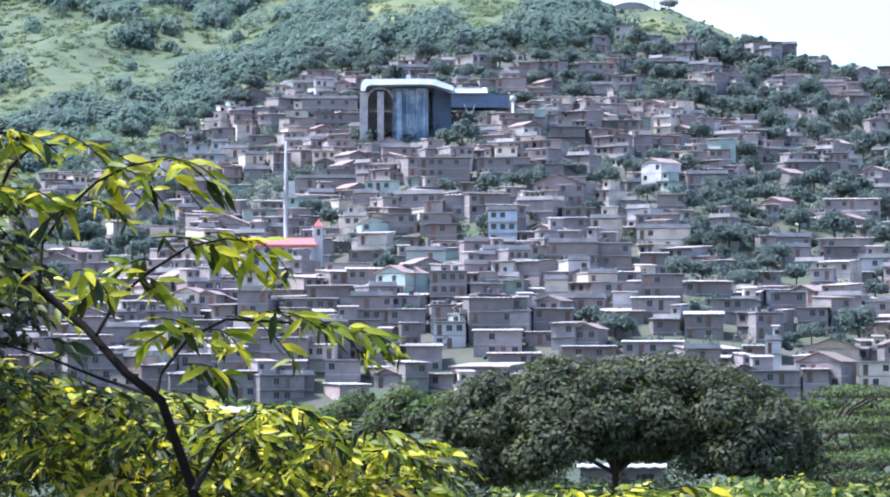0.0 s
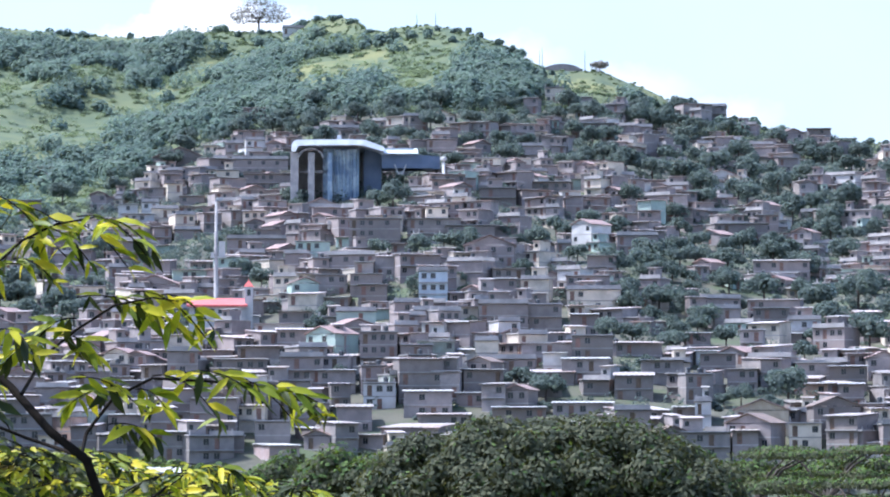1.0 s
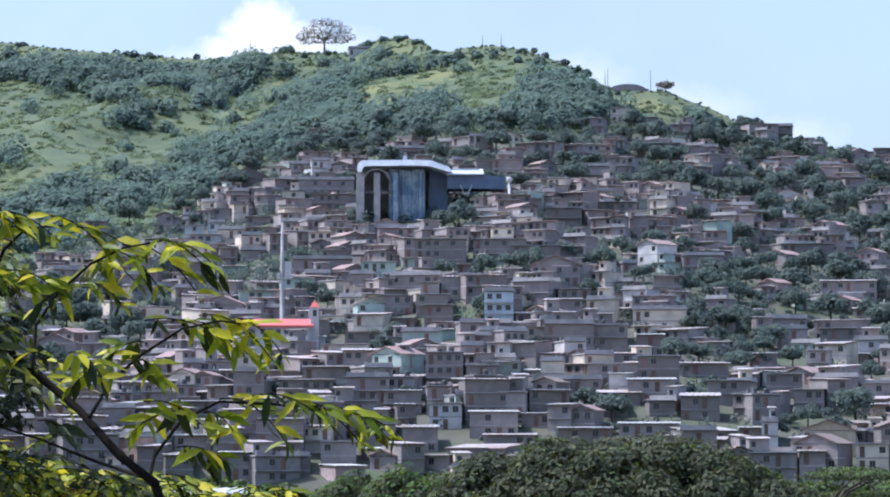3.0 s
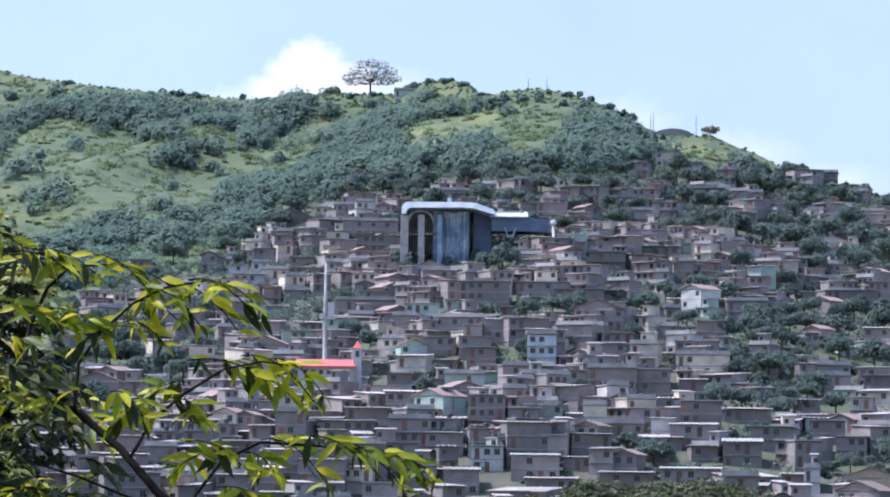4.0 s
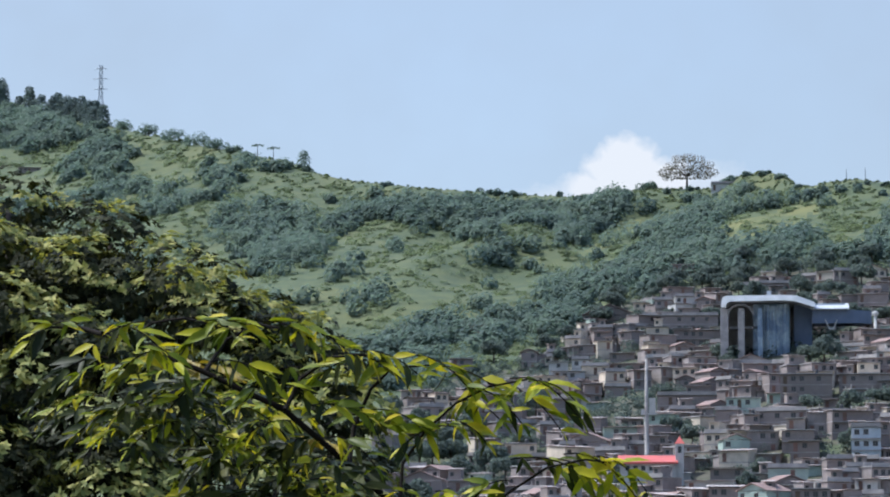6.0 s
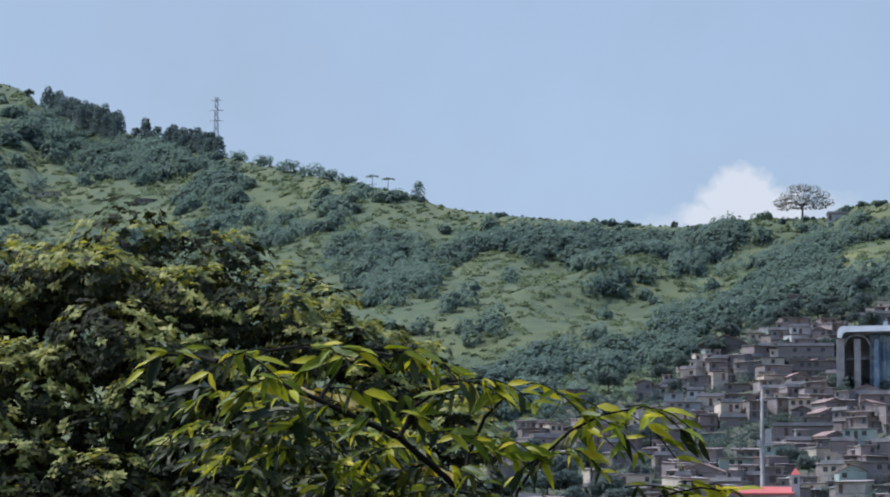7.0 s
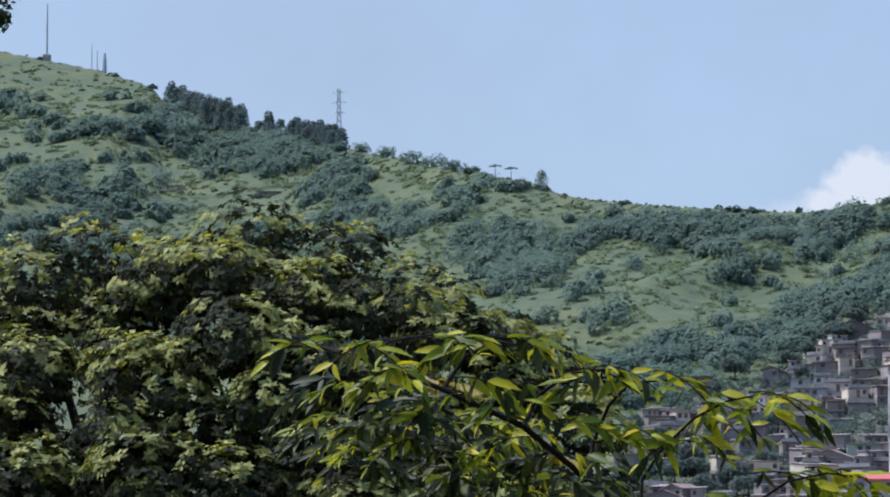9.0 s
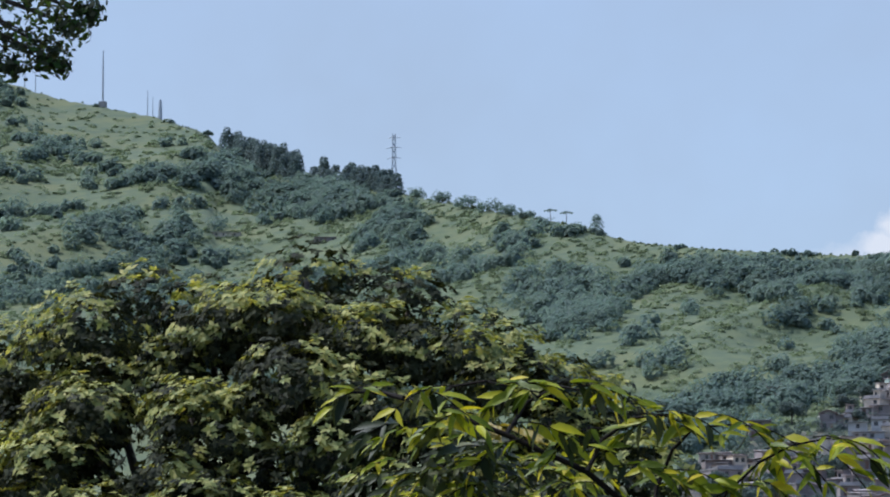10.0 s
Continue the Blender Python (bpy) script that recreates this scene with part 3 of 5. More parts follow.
def house_parts(rng, w, d, storeys, roof, walls):
    """The pieces of one house, as (name, Solid, materials). Front to the south (-y), foot at z = 0."""
    pieces = []
    s = Solid()
    t = 0.2
    H = storeys * STOREY
    s.box(-w / 2, w / 2, 0.02, d, -5, -0.02)                                  # footing in the slope
    s.box(-w / 2, -w / 2 + t, 0, d, 0, H)
    s.box(w / 2 - t, w / 2, 0, d, 0, H)
    s.box(-w / 2 + t, w / 2 - t, d - t, d, 0, H)
    n = max(2, round(w / 2.1))
    cw = (w - 2 * t) / n
    for f in range(storeys):
        z0 = f * STOREY
        doors = 0
        jut = rng.uniform(0.1, 0.8) if f and rng.random() < 0.4 else 0.03
        s.box(-w / 2 - 0.03, w / 2 + 0.03, -jut, d * 0.6, z0 - 0.13, z0 + 0.09, 1)
        for c in range(n):
            x0, x1 = -w / 2 + t + c * cw, -w / 2 + t + (c + 1) * cw
            k = rng.random()
            if k < 0.34:
                ow, oz0, oz1 = min(1.15, cw * 0.6), 0.95, 2.05
            elif k < 0.6 and not doors:
                ow, oz0, oz1, doors = min(0.95, cw * 0.55), 0.12, 2.1, 1
            else:
                s.box(x0, x1, 0, t, z0 + 0.09, z0 + STOREY - 0.13)
                continue
            xm = (x0 + x1) / 2
            s.box(x0, xm - ow / 2, 0, t, z0 + 0.09, z0 + STOREY - 0.13)
            s.box(xm + ow / 2, x1, 0, t, z0 + 0.09, z0 + STOREY - 0.13)
            s.box(xm - ow / 2, xm + ow / 2, 0, t, z0 + oz1, z0 + STOREY - 0.13)
            if oz0 > 0.2:
                s.box(xm - ow / 2, xm + ow / 2, 0, t, z0 + 0.09, z0 + oz0)
                q = Solid()
                q.box(xm - ow / 2, xm + ow / 2, 0.13, 0.16, z0 + oz0, z0 + oz1, 1)
                for a, b2 in ((-ow / 2, -ow / 2 + 0.07), (-0.03, 0.03), (ow / 2 - 0.07, ow / 2)):
                    q.box(xm + a, xm + b2, 0.08, 0.128, z0 + oz0, z0 + oz1)
                q.box(xm - ow / 2 - 0.06, xm + ow / 2 + 0.06, -0.08, 0.1, z0 + oz0 - 0.08, z0 + oz0 + 0.01)
                pieces.append(("window", q, ["frame", "glass"]))
            else:
                q = Solid()
                q.box(xm - ow / 2, xm + ow / 2, 0.1, 0.15, z0 + oz0, z0 + oz1)
                pieces.append(("door", q, ["door"]))
    q = Solid()
    if roof == "flat":
        q.box(-w / 2 - 0.25, w / 2 + 0.25, -0.5, d + 0.1, H, H + 0.22)
        for x in (-w / 2 + 0.15, w / 2 - 0.35):
            for y in (0.1, d * 0.5):
                q.box(x, x + 0.2, y, y + 0.2, H + 0.22, H + rng.uniform(0.5, 1.3))
        if rng.random() < 0.6:
            q.box(-w / 2, w / 2, -0.05, 0.1, H + 0.22, H + 0.95)
        pieces.append(("roof", q, ["slab"]))
        if rng.random() < 0.45:
            # a room of its own on part of the roof
            a = rng.uniform(-w / 2 + 0.3, 0)
            c, top = a + w * rng.uniform(0.35, 0.5), H + 0.22 + rng.uniform(2.1, 2.5)
            u = Solid()
            u.box(a, c, d * 0.3, d * 0.9, H + 0.22, top)
            u.box(a - 0.3, c + 0.3, d * 0.3 - 0.6, d * 0.95, top + 0.003, top + 0.12, 1, 0.35)
            pieces.append(("roof_room", u, [walls, "zinc"]))
            q2 = Solid()
            q2.box(a + 0.4, a + 1.2, d * 0.3 - 0.03, d * 0.3 - 0.003, H + 1.1, H + 2.0)
            pieces.append(("window", q2, ["glass"]))
        elif rng.random() < 0.5:
            tk = Solid()
            tk.tube([(w * 0.2, d * 0.4, H + 0.22), (w * 0.2, d * 0.4, H + 1.1), (w * 0.2, d * 0.4, H + 1.3)], [0.5, 0.52, 0.3], 10)
            pieces.append(("water_tank", tk, ["tank"]))
    elif roof in ("shed", "pale"):
        # corrugated sheet falling to the street
        k = max(6, int(w / 0.45))
        rise = d * (rng.uniform(0.03, 0.11) if roof == "shed" else rng.uniform(0.03, 0.08))
        ov = rng.uniform(0.5, 1.1)
        base = len(q.v)
        for i in range(k + 1):
            x = -w / 2 - 0.3 + (w + 0.6) * i / k
            z = 0.09 * (i % 2)
            q.v += [(x, -ov, H + 0.08 + z), (x, d + 0.2, H + rise + z), (x, -ov, H - 0.0 + z - 0.05), (x, d + 0.2, H + rise + z - 0.13)]
        for i in range(k):
            a, b2 = base + 4 * i, base + 4 * i + 4
            q.f += [(a, b2, b2 + 1, a + 1), (a + 3, b2 + 3, b2 + 2, a + 2), (a + 2, b2 + 2, b2, a)]
            q.i += [0, 0, 0]
        pieces.append(("roof", q, ["zinc" if roof == "shed" else "zinc_new"]))
        s.v += [(-w / 2, 0, H), (-w / 2, d, H), (-w / 2, d, H + rise - 0.15), (w / 2, 0, H), (w / 2, d, H), (w / 2, d, H + rise - 0.15)]
        m = len(s.v) - 6
        s.f += [(m + 2, m + 1, m), (m + 3, m + 4, m + 5), (m + 1, m + 2, m + 5, m + 4)]
        s.i += [0, 0, 0]
    else:
        rise = w * 0.2
        base = len(q.v)
        for y in (-0.5, d + 0.2):
            q.v += [(-w / 2 - 0.4, y, H - 0.1), (0, y, H + rise), (w / 2 + 0.4, y, H - 0.1), (-w / 2 - 0.4, y, H + 0.06), (0, y, H + rise + 0.16), (w / 2 + 0.4, y, H + 0.06)]
        for fc in ((0, 1, 4, 3), (1, 2, 5, 4), (3, 4, 10, 9), (4, 5, 11, 10), (7, 6, 9, 10), (8, 7, 10, 11), (1, 0, 6, 7), (2, 1, 7, 8), (0, 3, 9, 6), (5, 2, 8, 11)):
            q.f.append(tuple(base + a for a in fc))
            q.i.append(0)
        pieces.append(("roof", q, ["clay"]))
        m = len(s.v)
        s.v += [(-w / 2, 0.01, H), (w / 2, 0.01, H), (0, 0.01, H + rise - 0.1)]
        s.f.append((m, m + 1, m + 2))
        s.i.append(0)
    pieces.insert(0, ("wall", s, [walls, "slab"]))
    return pieces


WALL_WORDS = {"brick": "unplastered reddish-brown brick", "cement": "bare grey cement-rendered", "paint": "faded painted", "paint_white": "white painted", "paint_cream": "cream painted", "paint_green": "pale green painted", "paint_blue": "pale blue painted"}
ROOF_WORDS = {"flat": "flat concrete roof", "shed": "corrugated zinc roof", "pale": "pale sheet roof", "gable": "clay tile gable roof"}


def house(rng, w, d, storeys, roof, walls, group="hillside houses"):
    root = tagged(new("house"), "%s house of %s with %s" % (WALL_WORDS[walls], ("one storey", "two storeys", "three storeys", "four storeys")[storeys - 1], ROOF_WORDS[roof]), "house", group)
    for name, s, mats in house_parts(rng, w, d, storeys, roof, walls):
        if name == "window" and len(mats) == 2:
            # the frame with its bars and sill carries the pane
            bars, pane = Solid(), Solid()
            for k, f in enumerate(s.f):
                to = pane if s.i[k] else bars
                n = len(to.v)
                to.v += [s.v[a] for a in f]
                to.f.append(tuple(range(n, n + len(f))))
                to.i.append(0)
            part("pane", pane.mesh("pane", [M["glass"]]), part(name, bars.mesh(name, [M["frame"]]), root))
        else:
            part(name, s.mesh(name, [M[m] for m in mats]), root)
    return root


TAKEN = []
CLEAR = []      # open ground kept in front of the landmarks: bearings from and to, height from which, distance


def hides(b, r, half, top):
    hb = math.degrees(half / r)
    e = math.degrees(math.atan2(top - EYE_Z, r))
    return any(b + hb > b0 and b - hb < b1 and r < rr and e > e0 for b0, b1, e0, rr in CLEAR)



def free(b, r, half, deep):
    for b2, r2, h2, d2 in TAKEN:
        if abs(b - b2) * math.pi / 180 * r < half + h2 and -d2 < r - r2 < d2 + deep * 0:
            return False
    for b2, r2, k in TOWN_TREES:
        if k > 0.75 and abs(b - b2) * math.pi / 180 * r < half * 0.6 + 2.0 * k and -9 < r2 - r < 7:
            return False
    return True


def place(b, r, turn=0.0):
    g = ground_at(b, r)
    return Matrix.Translation(g) @ Matrix.Rotation(radians(-b + turn), 4, "Z")


def special_house(b, e_top, half_w, storeys, roof, walls, d=8.0, turn=0.0, seed=1, r=None):
    """One house that stands out: its bearing, the height at which its eaves show and half its width in degrees."""
    rng = random.Random(seed)
    if r is None:
        r = dist_for(b, e_top)
        for k in range(6):
            z = EYE_Z + r * math.tan(radians(e_top)) - storeys * STOREY
            r = dist_for(b, math.degrees(math.atan2(z - EYE_Z, r)))
    w = 2 * half_w * math.pi / 180 * r
    h = house(rng, w, d, storeys, roof, walls)
    m = place(b, r, turn)
    m.translation.z = EYE_Z + r * math.tan(radians(e_top)) - storeys * STOREY
    h.matrix_basis = m
    TAKEN.append((b, r, w / 2 + 0.2, 6.5))
    CLEAR.append((b - half_w, b + half_w, e_top - math.degrees(STOREY * 0.75 / r), r))
    return h


for b, r, k in TOWN_TREES:
    if k > 0.85:
        CLEAR.append((b - math.degrees(2.2 * k / r), b + math.degrees(2.2 * k / r), float(e_of(b, r)) + 0.12, r))


for k, (b, e, hw, st, roof, walls) in enumerate([
        (0.32, 4.13, 0.5, 2, "pale", "cement"), (4.9, 4.31, 0.25, 2, "pale", "brick"), (6.05, 4.01, 0.49, 2, "pale", "brick"), (3.14, 1.5, 0.44, 2, "pale", "cement"), (4.57, 1.48, 0.4, 2, "pale", "cement"),
        (5.6, 1.6, 0.33, 2, "pale", "brick"), (1.52, 3.0, 0.34, 2, "pale", "brick"), (-0.7, 1.06, 0.3, 2, "flat", "paint_white"), (0.3, 3.15, 0.27, 3, "flat", "paint_blue"), (-4.43, 5.25, 0.5, 1, "clay", "brick"),
        (-1.95, 3.7, 0.32, 2, "pale", "paint_green"), (1.95, 2.52, 0.75, 3, "flat", "cement"), (-2.15, 1.55, 0.4, 3, "flat", "brick"), (-1.5, 1.3, 0.35, 2, "pale", "cement"), (0.35, 1.85, 0.35, 2, "pale", "paint"),
        (1.3, 1.85, 0.22, 2, "flat", "paint_cream"), (3.3, 2.8, 0.5, 2, "flat", "paint_cream"), (4.25, 2.65, 0.45, 1, "clay", "paint_white"), (-0.95, 3.1, 0.3, 2, "pale", "brick"), (6.4, 0.55, 0.5, 2, "clay", "paint"),
        (7.2, 0.3, 0.3, 2, "flat", "paint_cream"), (1.0, 4.0, 0.45, 2, "flat", "brick"), (-3.0, 3.75, 0.55, 2, "flat", "brick"), (-3.3, 1.5, 0.5, 2, "shed", "brick"), (-4.6, 0.15, 0.3, 2, "pale", "cement"),
        (-6.1, 2.85, 0.3, 2, "flat", "paint_cream"), (-5.2, 4.2, 0.3, 2, "pale", "paint"), (-4.7, 4.3, 0.25, 2, "flat", "paint_cream"), (0.2, 0.9, 0.45, 2, "pale", "cement"), (1.9, 0.6, 0.5, 2, "pale", "brick"),
        (4.1, 5.25, 0.35, 1, "pale", "paint_cream"), (4.75, 5.2, 0.3, 1, "flat", "paint_cream"), (3.3, 5.9, 0.4, 2, "pale", "brick"), (-1.1, 6.15, 0.25, 1, "pale", "paint_white"), (8.0, 1.35, 0.35, 2, "pale", "brick"),
        (-1.6, 3.08, 0.3, 2, "pale", "cement"), (-0.83, 2.9, 0.27, 2, "pale", "brick"), (1.45, 3.99, 0.4, 2, "shed", "brick"), (1.71, 3.19, 0.3, 2, "shed", "cement"), (-1.14, 2.4, 0.37, 2, "flat", "paint_green"),
        (-2.27, 2.4, 0.31, 2, "shed", "brick"), (-2.88, 1.74, 0.47, 2, "shed", "cement"), (-0.72, 2.01, 0.35, 3, "flat", "brick"), (-0.01, 1.77, 0.3, 2, "flat", "brick"), (0.93, 1.67, 0.15, 1, "pale", "paint_white"),
        (0.5, 0.47, 0.48, 1, "shed", "cement"), (-3.09, 2.3, 0.15, 1, "pale", "paint_white"), (-2.82, 2.57, 0.2, 1, "pale", "brick"), (-0.79, 4.13, 0.48, 3, "flat", "brick"), (1.61, 2.54, 0.46, 3, "flat", "brick"),
        (-1.96, 0.68, 0.33, 2, "flat", "brick"), (-2.69, 0.35, 0.33, 2, "flat", "cement"), (-1.17, 0.61, 0.33, 2, "shed", "brick"), (3.12, 2.33, 0.26, 2, "pale", "brick"), (3.27, 1.94, 0.38, 3, "flat", "brick"),
        (2.57, 1.61, 0.22, 2, "pale", "paint_white"), (4.04, 1.19, 0.36, 2, "shed", "brick"), (6.05, 1.31, 0.28, 2, "shed", "brick"), (7.43, 1.42, 0.41, 2, "pale", "cement"), (2.39, 1.02, 0.31, 1, "shed", "cement"),
        (3.09, 0.68, 0.56, 1, "pale", "cement"), (4.99, 0.6, 0.23, 1, "pale", "brick"), (5.32, 0.71, 0.15, 2, "flat", "paint_white"), (6.59, 2.44, 0.33, 2, "pale", "brick"), (7.2, 2.22, 0.31, 2, "flat", "paint"),
        (6.95, 1.96, 0.2, 1, "pale", "brick"), (3.45, 3.43, 0.27, 2, "pale", "brick"), (7.16, 2.79, 0.28, 1, "shed", "paint_cream"), (8.06, 1.02, 0.23, 2, "pale", "brick"), (2.37, 2.53, 0.29, 2, "flat", "brick"),
        (6.79, 3.31, 0.52, 2, "shed", "brick"), (2.47, 4.81, 0.37, 2, "shed", "brick"), (3.17, 6.11, 0.21, 1, "pale", "paint"), (0.46, 5.61, 0.28, 2, "shed", "brick"), (2.01, 5.48, 0.34, 2, "flat", "cement"),
        (6.33, 5.2, 0.21, 1, "pale", "paint_cream"), (0.46, 6.05, 0.25, 1, "clay", "paint_cream"), (1.51, 4.7, 0.34, 2, "flat", "brick"), (-5.39, 4.38, 0.18, 2, "pale", "paint_white"), (-4.98, 4.42, 0.16, 2, "flat", "paint_white"),
        (-4.2, 4.54, 0.23, 1, "shed", "brick"), (-2.8, 4.96, 0.43, 2, "shed", "brick"), (-3.54, 5.02, 0.21, 2, "flat", "paint_cream"), (-4.42, 6.04, 0.23, 1, "clay", "brick"), (-6.92, 5.06, 0.15, 2, "flat", "paint_cream"),
        (-2.94, 5.23, 0.53, 2, "flat", "brick")]):
    special_house(b, e, hw, st, "gable" if roof == "clay" else roof, walls, seed=100 + k)


# ---- the roofed arena with its mural, half way up the hill ----
def arena():
    r = dist_for(-1.5, 4.42)
    k = math.pi / 180 * r
    root = tagged(new("arena"), "tall concrete arena with white roof and blue mural", "building")
    root.matrix_basis = Matrix.Translation(at(-1.1, 4.35, r)) @ Matrix.Rotation(radians(1.1), 4, "Z")
    X = lambda b: (b + 1.1) * k
    Zz = lambda e: r * (math.tan(radians(e)) - math.tan(radians(4.35)))
    top, low = Zz(5.59), -6.0
    s = Solid()
    # roof edge with a turned-down rounded corner at its west end
    base = len(s.v)
    x0, x1 = X(-2.35), X(-0.62)
    prof = [(x0, top - 3.2), (x0 + 0.05, top - 1.6), (x0 + 0.5, top - 0.5), (x0 + 1.4, top), (X(-1.2), top + 0.1), (X(-0.95), top - 0.1), (x1, top - 1.9)]
    prof2 = [(x0 + 1.3, top - 3.2), (x0 + 1.35, top - 2.6), (x0 + 1.8, top - 1.9), (x0 + 2.6, top - 1.6), (X(-1.2), top - 1.45), (X(-1.0), top - 1.6), (x1, top - 3.3)]
    for (xa, za), (xb, zb) in zip(prof, prof2):
        s.v += [(xa, -1.2, za), (xa, 22, za + 1.5), (xb, -1.9, zb), (xb, 22, zb)]
    for i in range(len(prof) - 1):
        a, b = base + 4 * i, base + 4 * i + 4
        s.f += [(a, b, b + 1, a + 1), (a + 2, b + 2, b, a), (a + 3, b + 3, b + 2, a + 2)]
        s.i += [0, 0, 0]
    s.f += [(base, base + 1, base + 3, base + 2)]
    s.i += [0]
    s.box(X(-1.5), X(-1.42), 3, 4, top, top + 1.6)
    part("roof", s.mesh("roof", [M["roof_white"]]), root, "white curved roof edge")
    for b0, b1, mt in ((-2.37, -2.22, "slab"), (-2.04, -1.92, "slab"), (-1.675, -1.585, "blue")):
        c = Solid()
        c.box(X(b0), X(b1), 0.2, 1.4, -6, Zz(5.36))
        part("column", c.mesh("column", [M[mt]]), root, "blue painted column" if mt == "blue" else "pale concrete column")
    # rounded arch that springs from the corner column
    c = Solid()
    for i in range(11):
        a = math.pi * i / 10
        for y in (-0.4, 0.15):
            for q in (1.0, 0.86):
                c.v.append((X(-1.99) - 0.24 * k * q * math.cos(a), y, Zz(5.26) + 2.6 * q * math.sin(a)))
    for i in range(10):
        n = 4 * i
        c.f += [(n, n + 1, n + 5, n + 4), (n + 2, n + 6, n + 7, n + 3), (n, n + 4, n + 6, n + 2), (n + 1, n + 3, n + 7, n + 5)]
        c.i += [0] * 4
    part("arch", c.mesh("arch", [M["slab"]]), root)
    m = Solid()
    m.box(X(-1.76), X(-1.08), 4.0, 4.6, Zz(4.2) - 4, Zz(5.46))
    base = len(m.v)
    # hanging folds of the mural sheet
    for i in range(17):
        x = X(-1.56) + (X(-1.09) - X(-1.56)) * i / 16
        m.v += [(x, 2.2 + 0.5 * math.sin(i * 1.7), Zz(4.3) - 2), (x, 2.2 + 0.5 * math.sin(i * 1.7 + 0.4), Zz(5.44) - 0.5 * abs(math.sin(i * 0.26)))]
    for i in range(16):
        a = base + 2 * i
        m.f.append((a, a + 2, a + 3, a + 1))
        m.i.append(0)
    part("mural", m.mesh("mural", [M["blue"]]), root, "blue and pale blue painted mural sheet")
    w = Solid()
    w.box(X(-2.3), X(-1.5), 13, 13.6, low, top - 1.5)
    w.box(X(-2.3), X(-0.7), 20, 20.6, low, top - 1.0)
    w.box(X(-2.34), X(-2.28), 1.5, 20, low, top - 1.5)
    w.box(X(-2.2), X(-1.66), 4, 7, Zz(5.0), Zz(5.05))
    part("wall", w.mesh("wall", [M["slab"]]), root)
    g = Solid()
    # wall under the roof end: its blue shade given as dark blue colour
    g.box(X(-1.0), X(-0.664), 6.5, 7.0, low, top - 2.0)
    g.box(X(-0.66), X(0.1), 2.0, 12, Zz(5.08), Zz(5.33))
    g.tube([(X(0.1), 7, Zz(5.08)), (X(0.1), 7, Zz(5.32))], [5.0, 5.0], 20)
    part("side_wing", g.mesh("side_wing", [M["darkblue"]]), root, "dark blue sheet-clad wing and wall coloured as in shade")
    h = Solid()
    h.box(X(-0.7), X(0.02), 0.6, 13, Zz(5.335), Zz(5.35), 0, 2.5)
    part("wing_roof", h.mesh("wing_roof", [M["roof_white"]]), root)
    h = Solid()
    h.box(X(-0.6), X(-0.05), 9, 16, Zz(5.42), Zz(5.5))
    part("rear_roof", h.mesh("rear_roof", [M["paint_blue"]]), root)
    for dx in (-0.42, -0.2):
        h = Solid()
        sgn = 1 if dx < -0.3 else -1
        h.tube([(X(dx), 1.8, Zz(5.15)), (X(dx) + sgn * 1.0, 1.8, Zz(4.98))], [0.16, 0.16], 6)
        part("brace", h.mesh("brace", [M["paint_white"]]), root)
    h = Solid()
    h.box(X(-0.36), X(-0.26), 1.7, 1.95, Zz(4.97), Zz(4.99))
    part("sign_bar", h.mesh("sign_bar", [M["paint_white"]]), root)
    for e0, y in ((4.72, 0.8), (4.6, 0.2), (4.48, -0.5)):
        h = Solid()
        h.box(X(-0.66), X(0.05), y, y + 6, Zz(e0) - 1.0, Zz(e0) - 0.6)
        h.box(X(-0.66), X(0.05), y + 0.8, y + 1.0, Zz(e0) - 3, Zz(e0) - 1.0)
        part("terrace", h.mesh("terrace", [M["slab"]]), root)
    for b, d in ((-1.9, 22), (-1.1, 22), (-0.4, 14)):
        TAKEN.append((b, r + 9, 8, 14))
    CLEAR.append((-2.4, -1.0, 4.45, r))
    CLEAR.append((-1.0, 0.15, 4.85, r))


arena()


def mast_pole():
    """The tall pale pole by the chapel, with its landing and lamp arms."""
    r = dist_for(-3.75, 2.4)
    root = tagged(new("tall_pole"), "tall pale concrete pole with floodlight brackets", "pole")
    root.location = ground_at(-3.75, r)
    z0 = root.location.z
    H = EYE_Z + r * math.tan(radians(4.49)) - z0
    s = Solid()
    s.tube([(0, 0, -1), (0, 0, H * 0.45), (0, 0, H)], [0.55, 0.5, 0.28], 10)
    part("shaft", s.mesh("shaft", [M["slab"]], True), root)
    s = Solid()
    s.box(-0.3, 1.5, -0.3, 0.3, H - 0.5, H - 0.2)
    for x in (0.3, 0.9, 1.4):
        s.box(x - 0.2, x + 0.2, -0.5, -0.2, H - 0.25, H + 0.3)
    part("lamp_bracket", s.mesh("lamp_bracket", [M["steel"]]), root)
    s = Solid()
    s.box(-1.3, 2.4, -0.4, 0.9, H * 0.47, H * 0.485)
    s.box(0.6, 2.0, -0.2, 0.6, H * 0.485, H * 0.62)
    s.box(-1.2, -0.4, -0.4, 0.3, H * 0.485, H * 0.52)
    part("equipment_box", s.mesh("equipment_box", [M["paint_white"]]), root)


mast_pole()


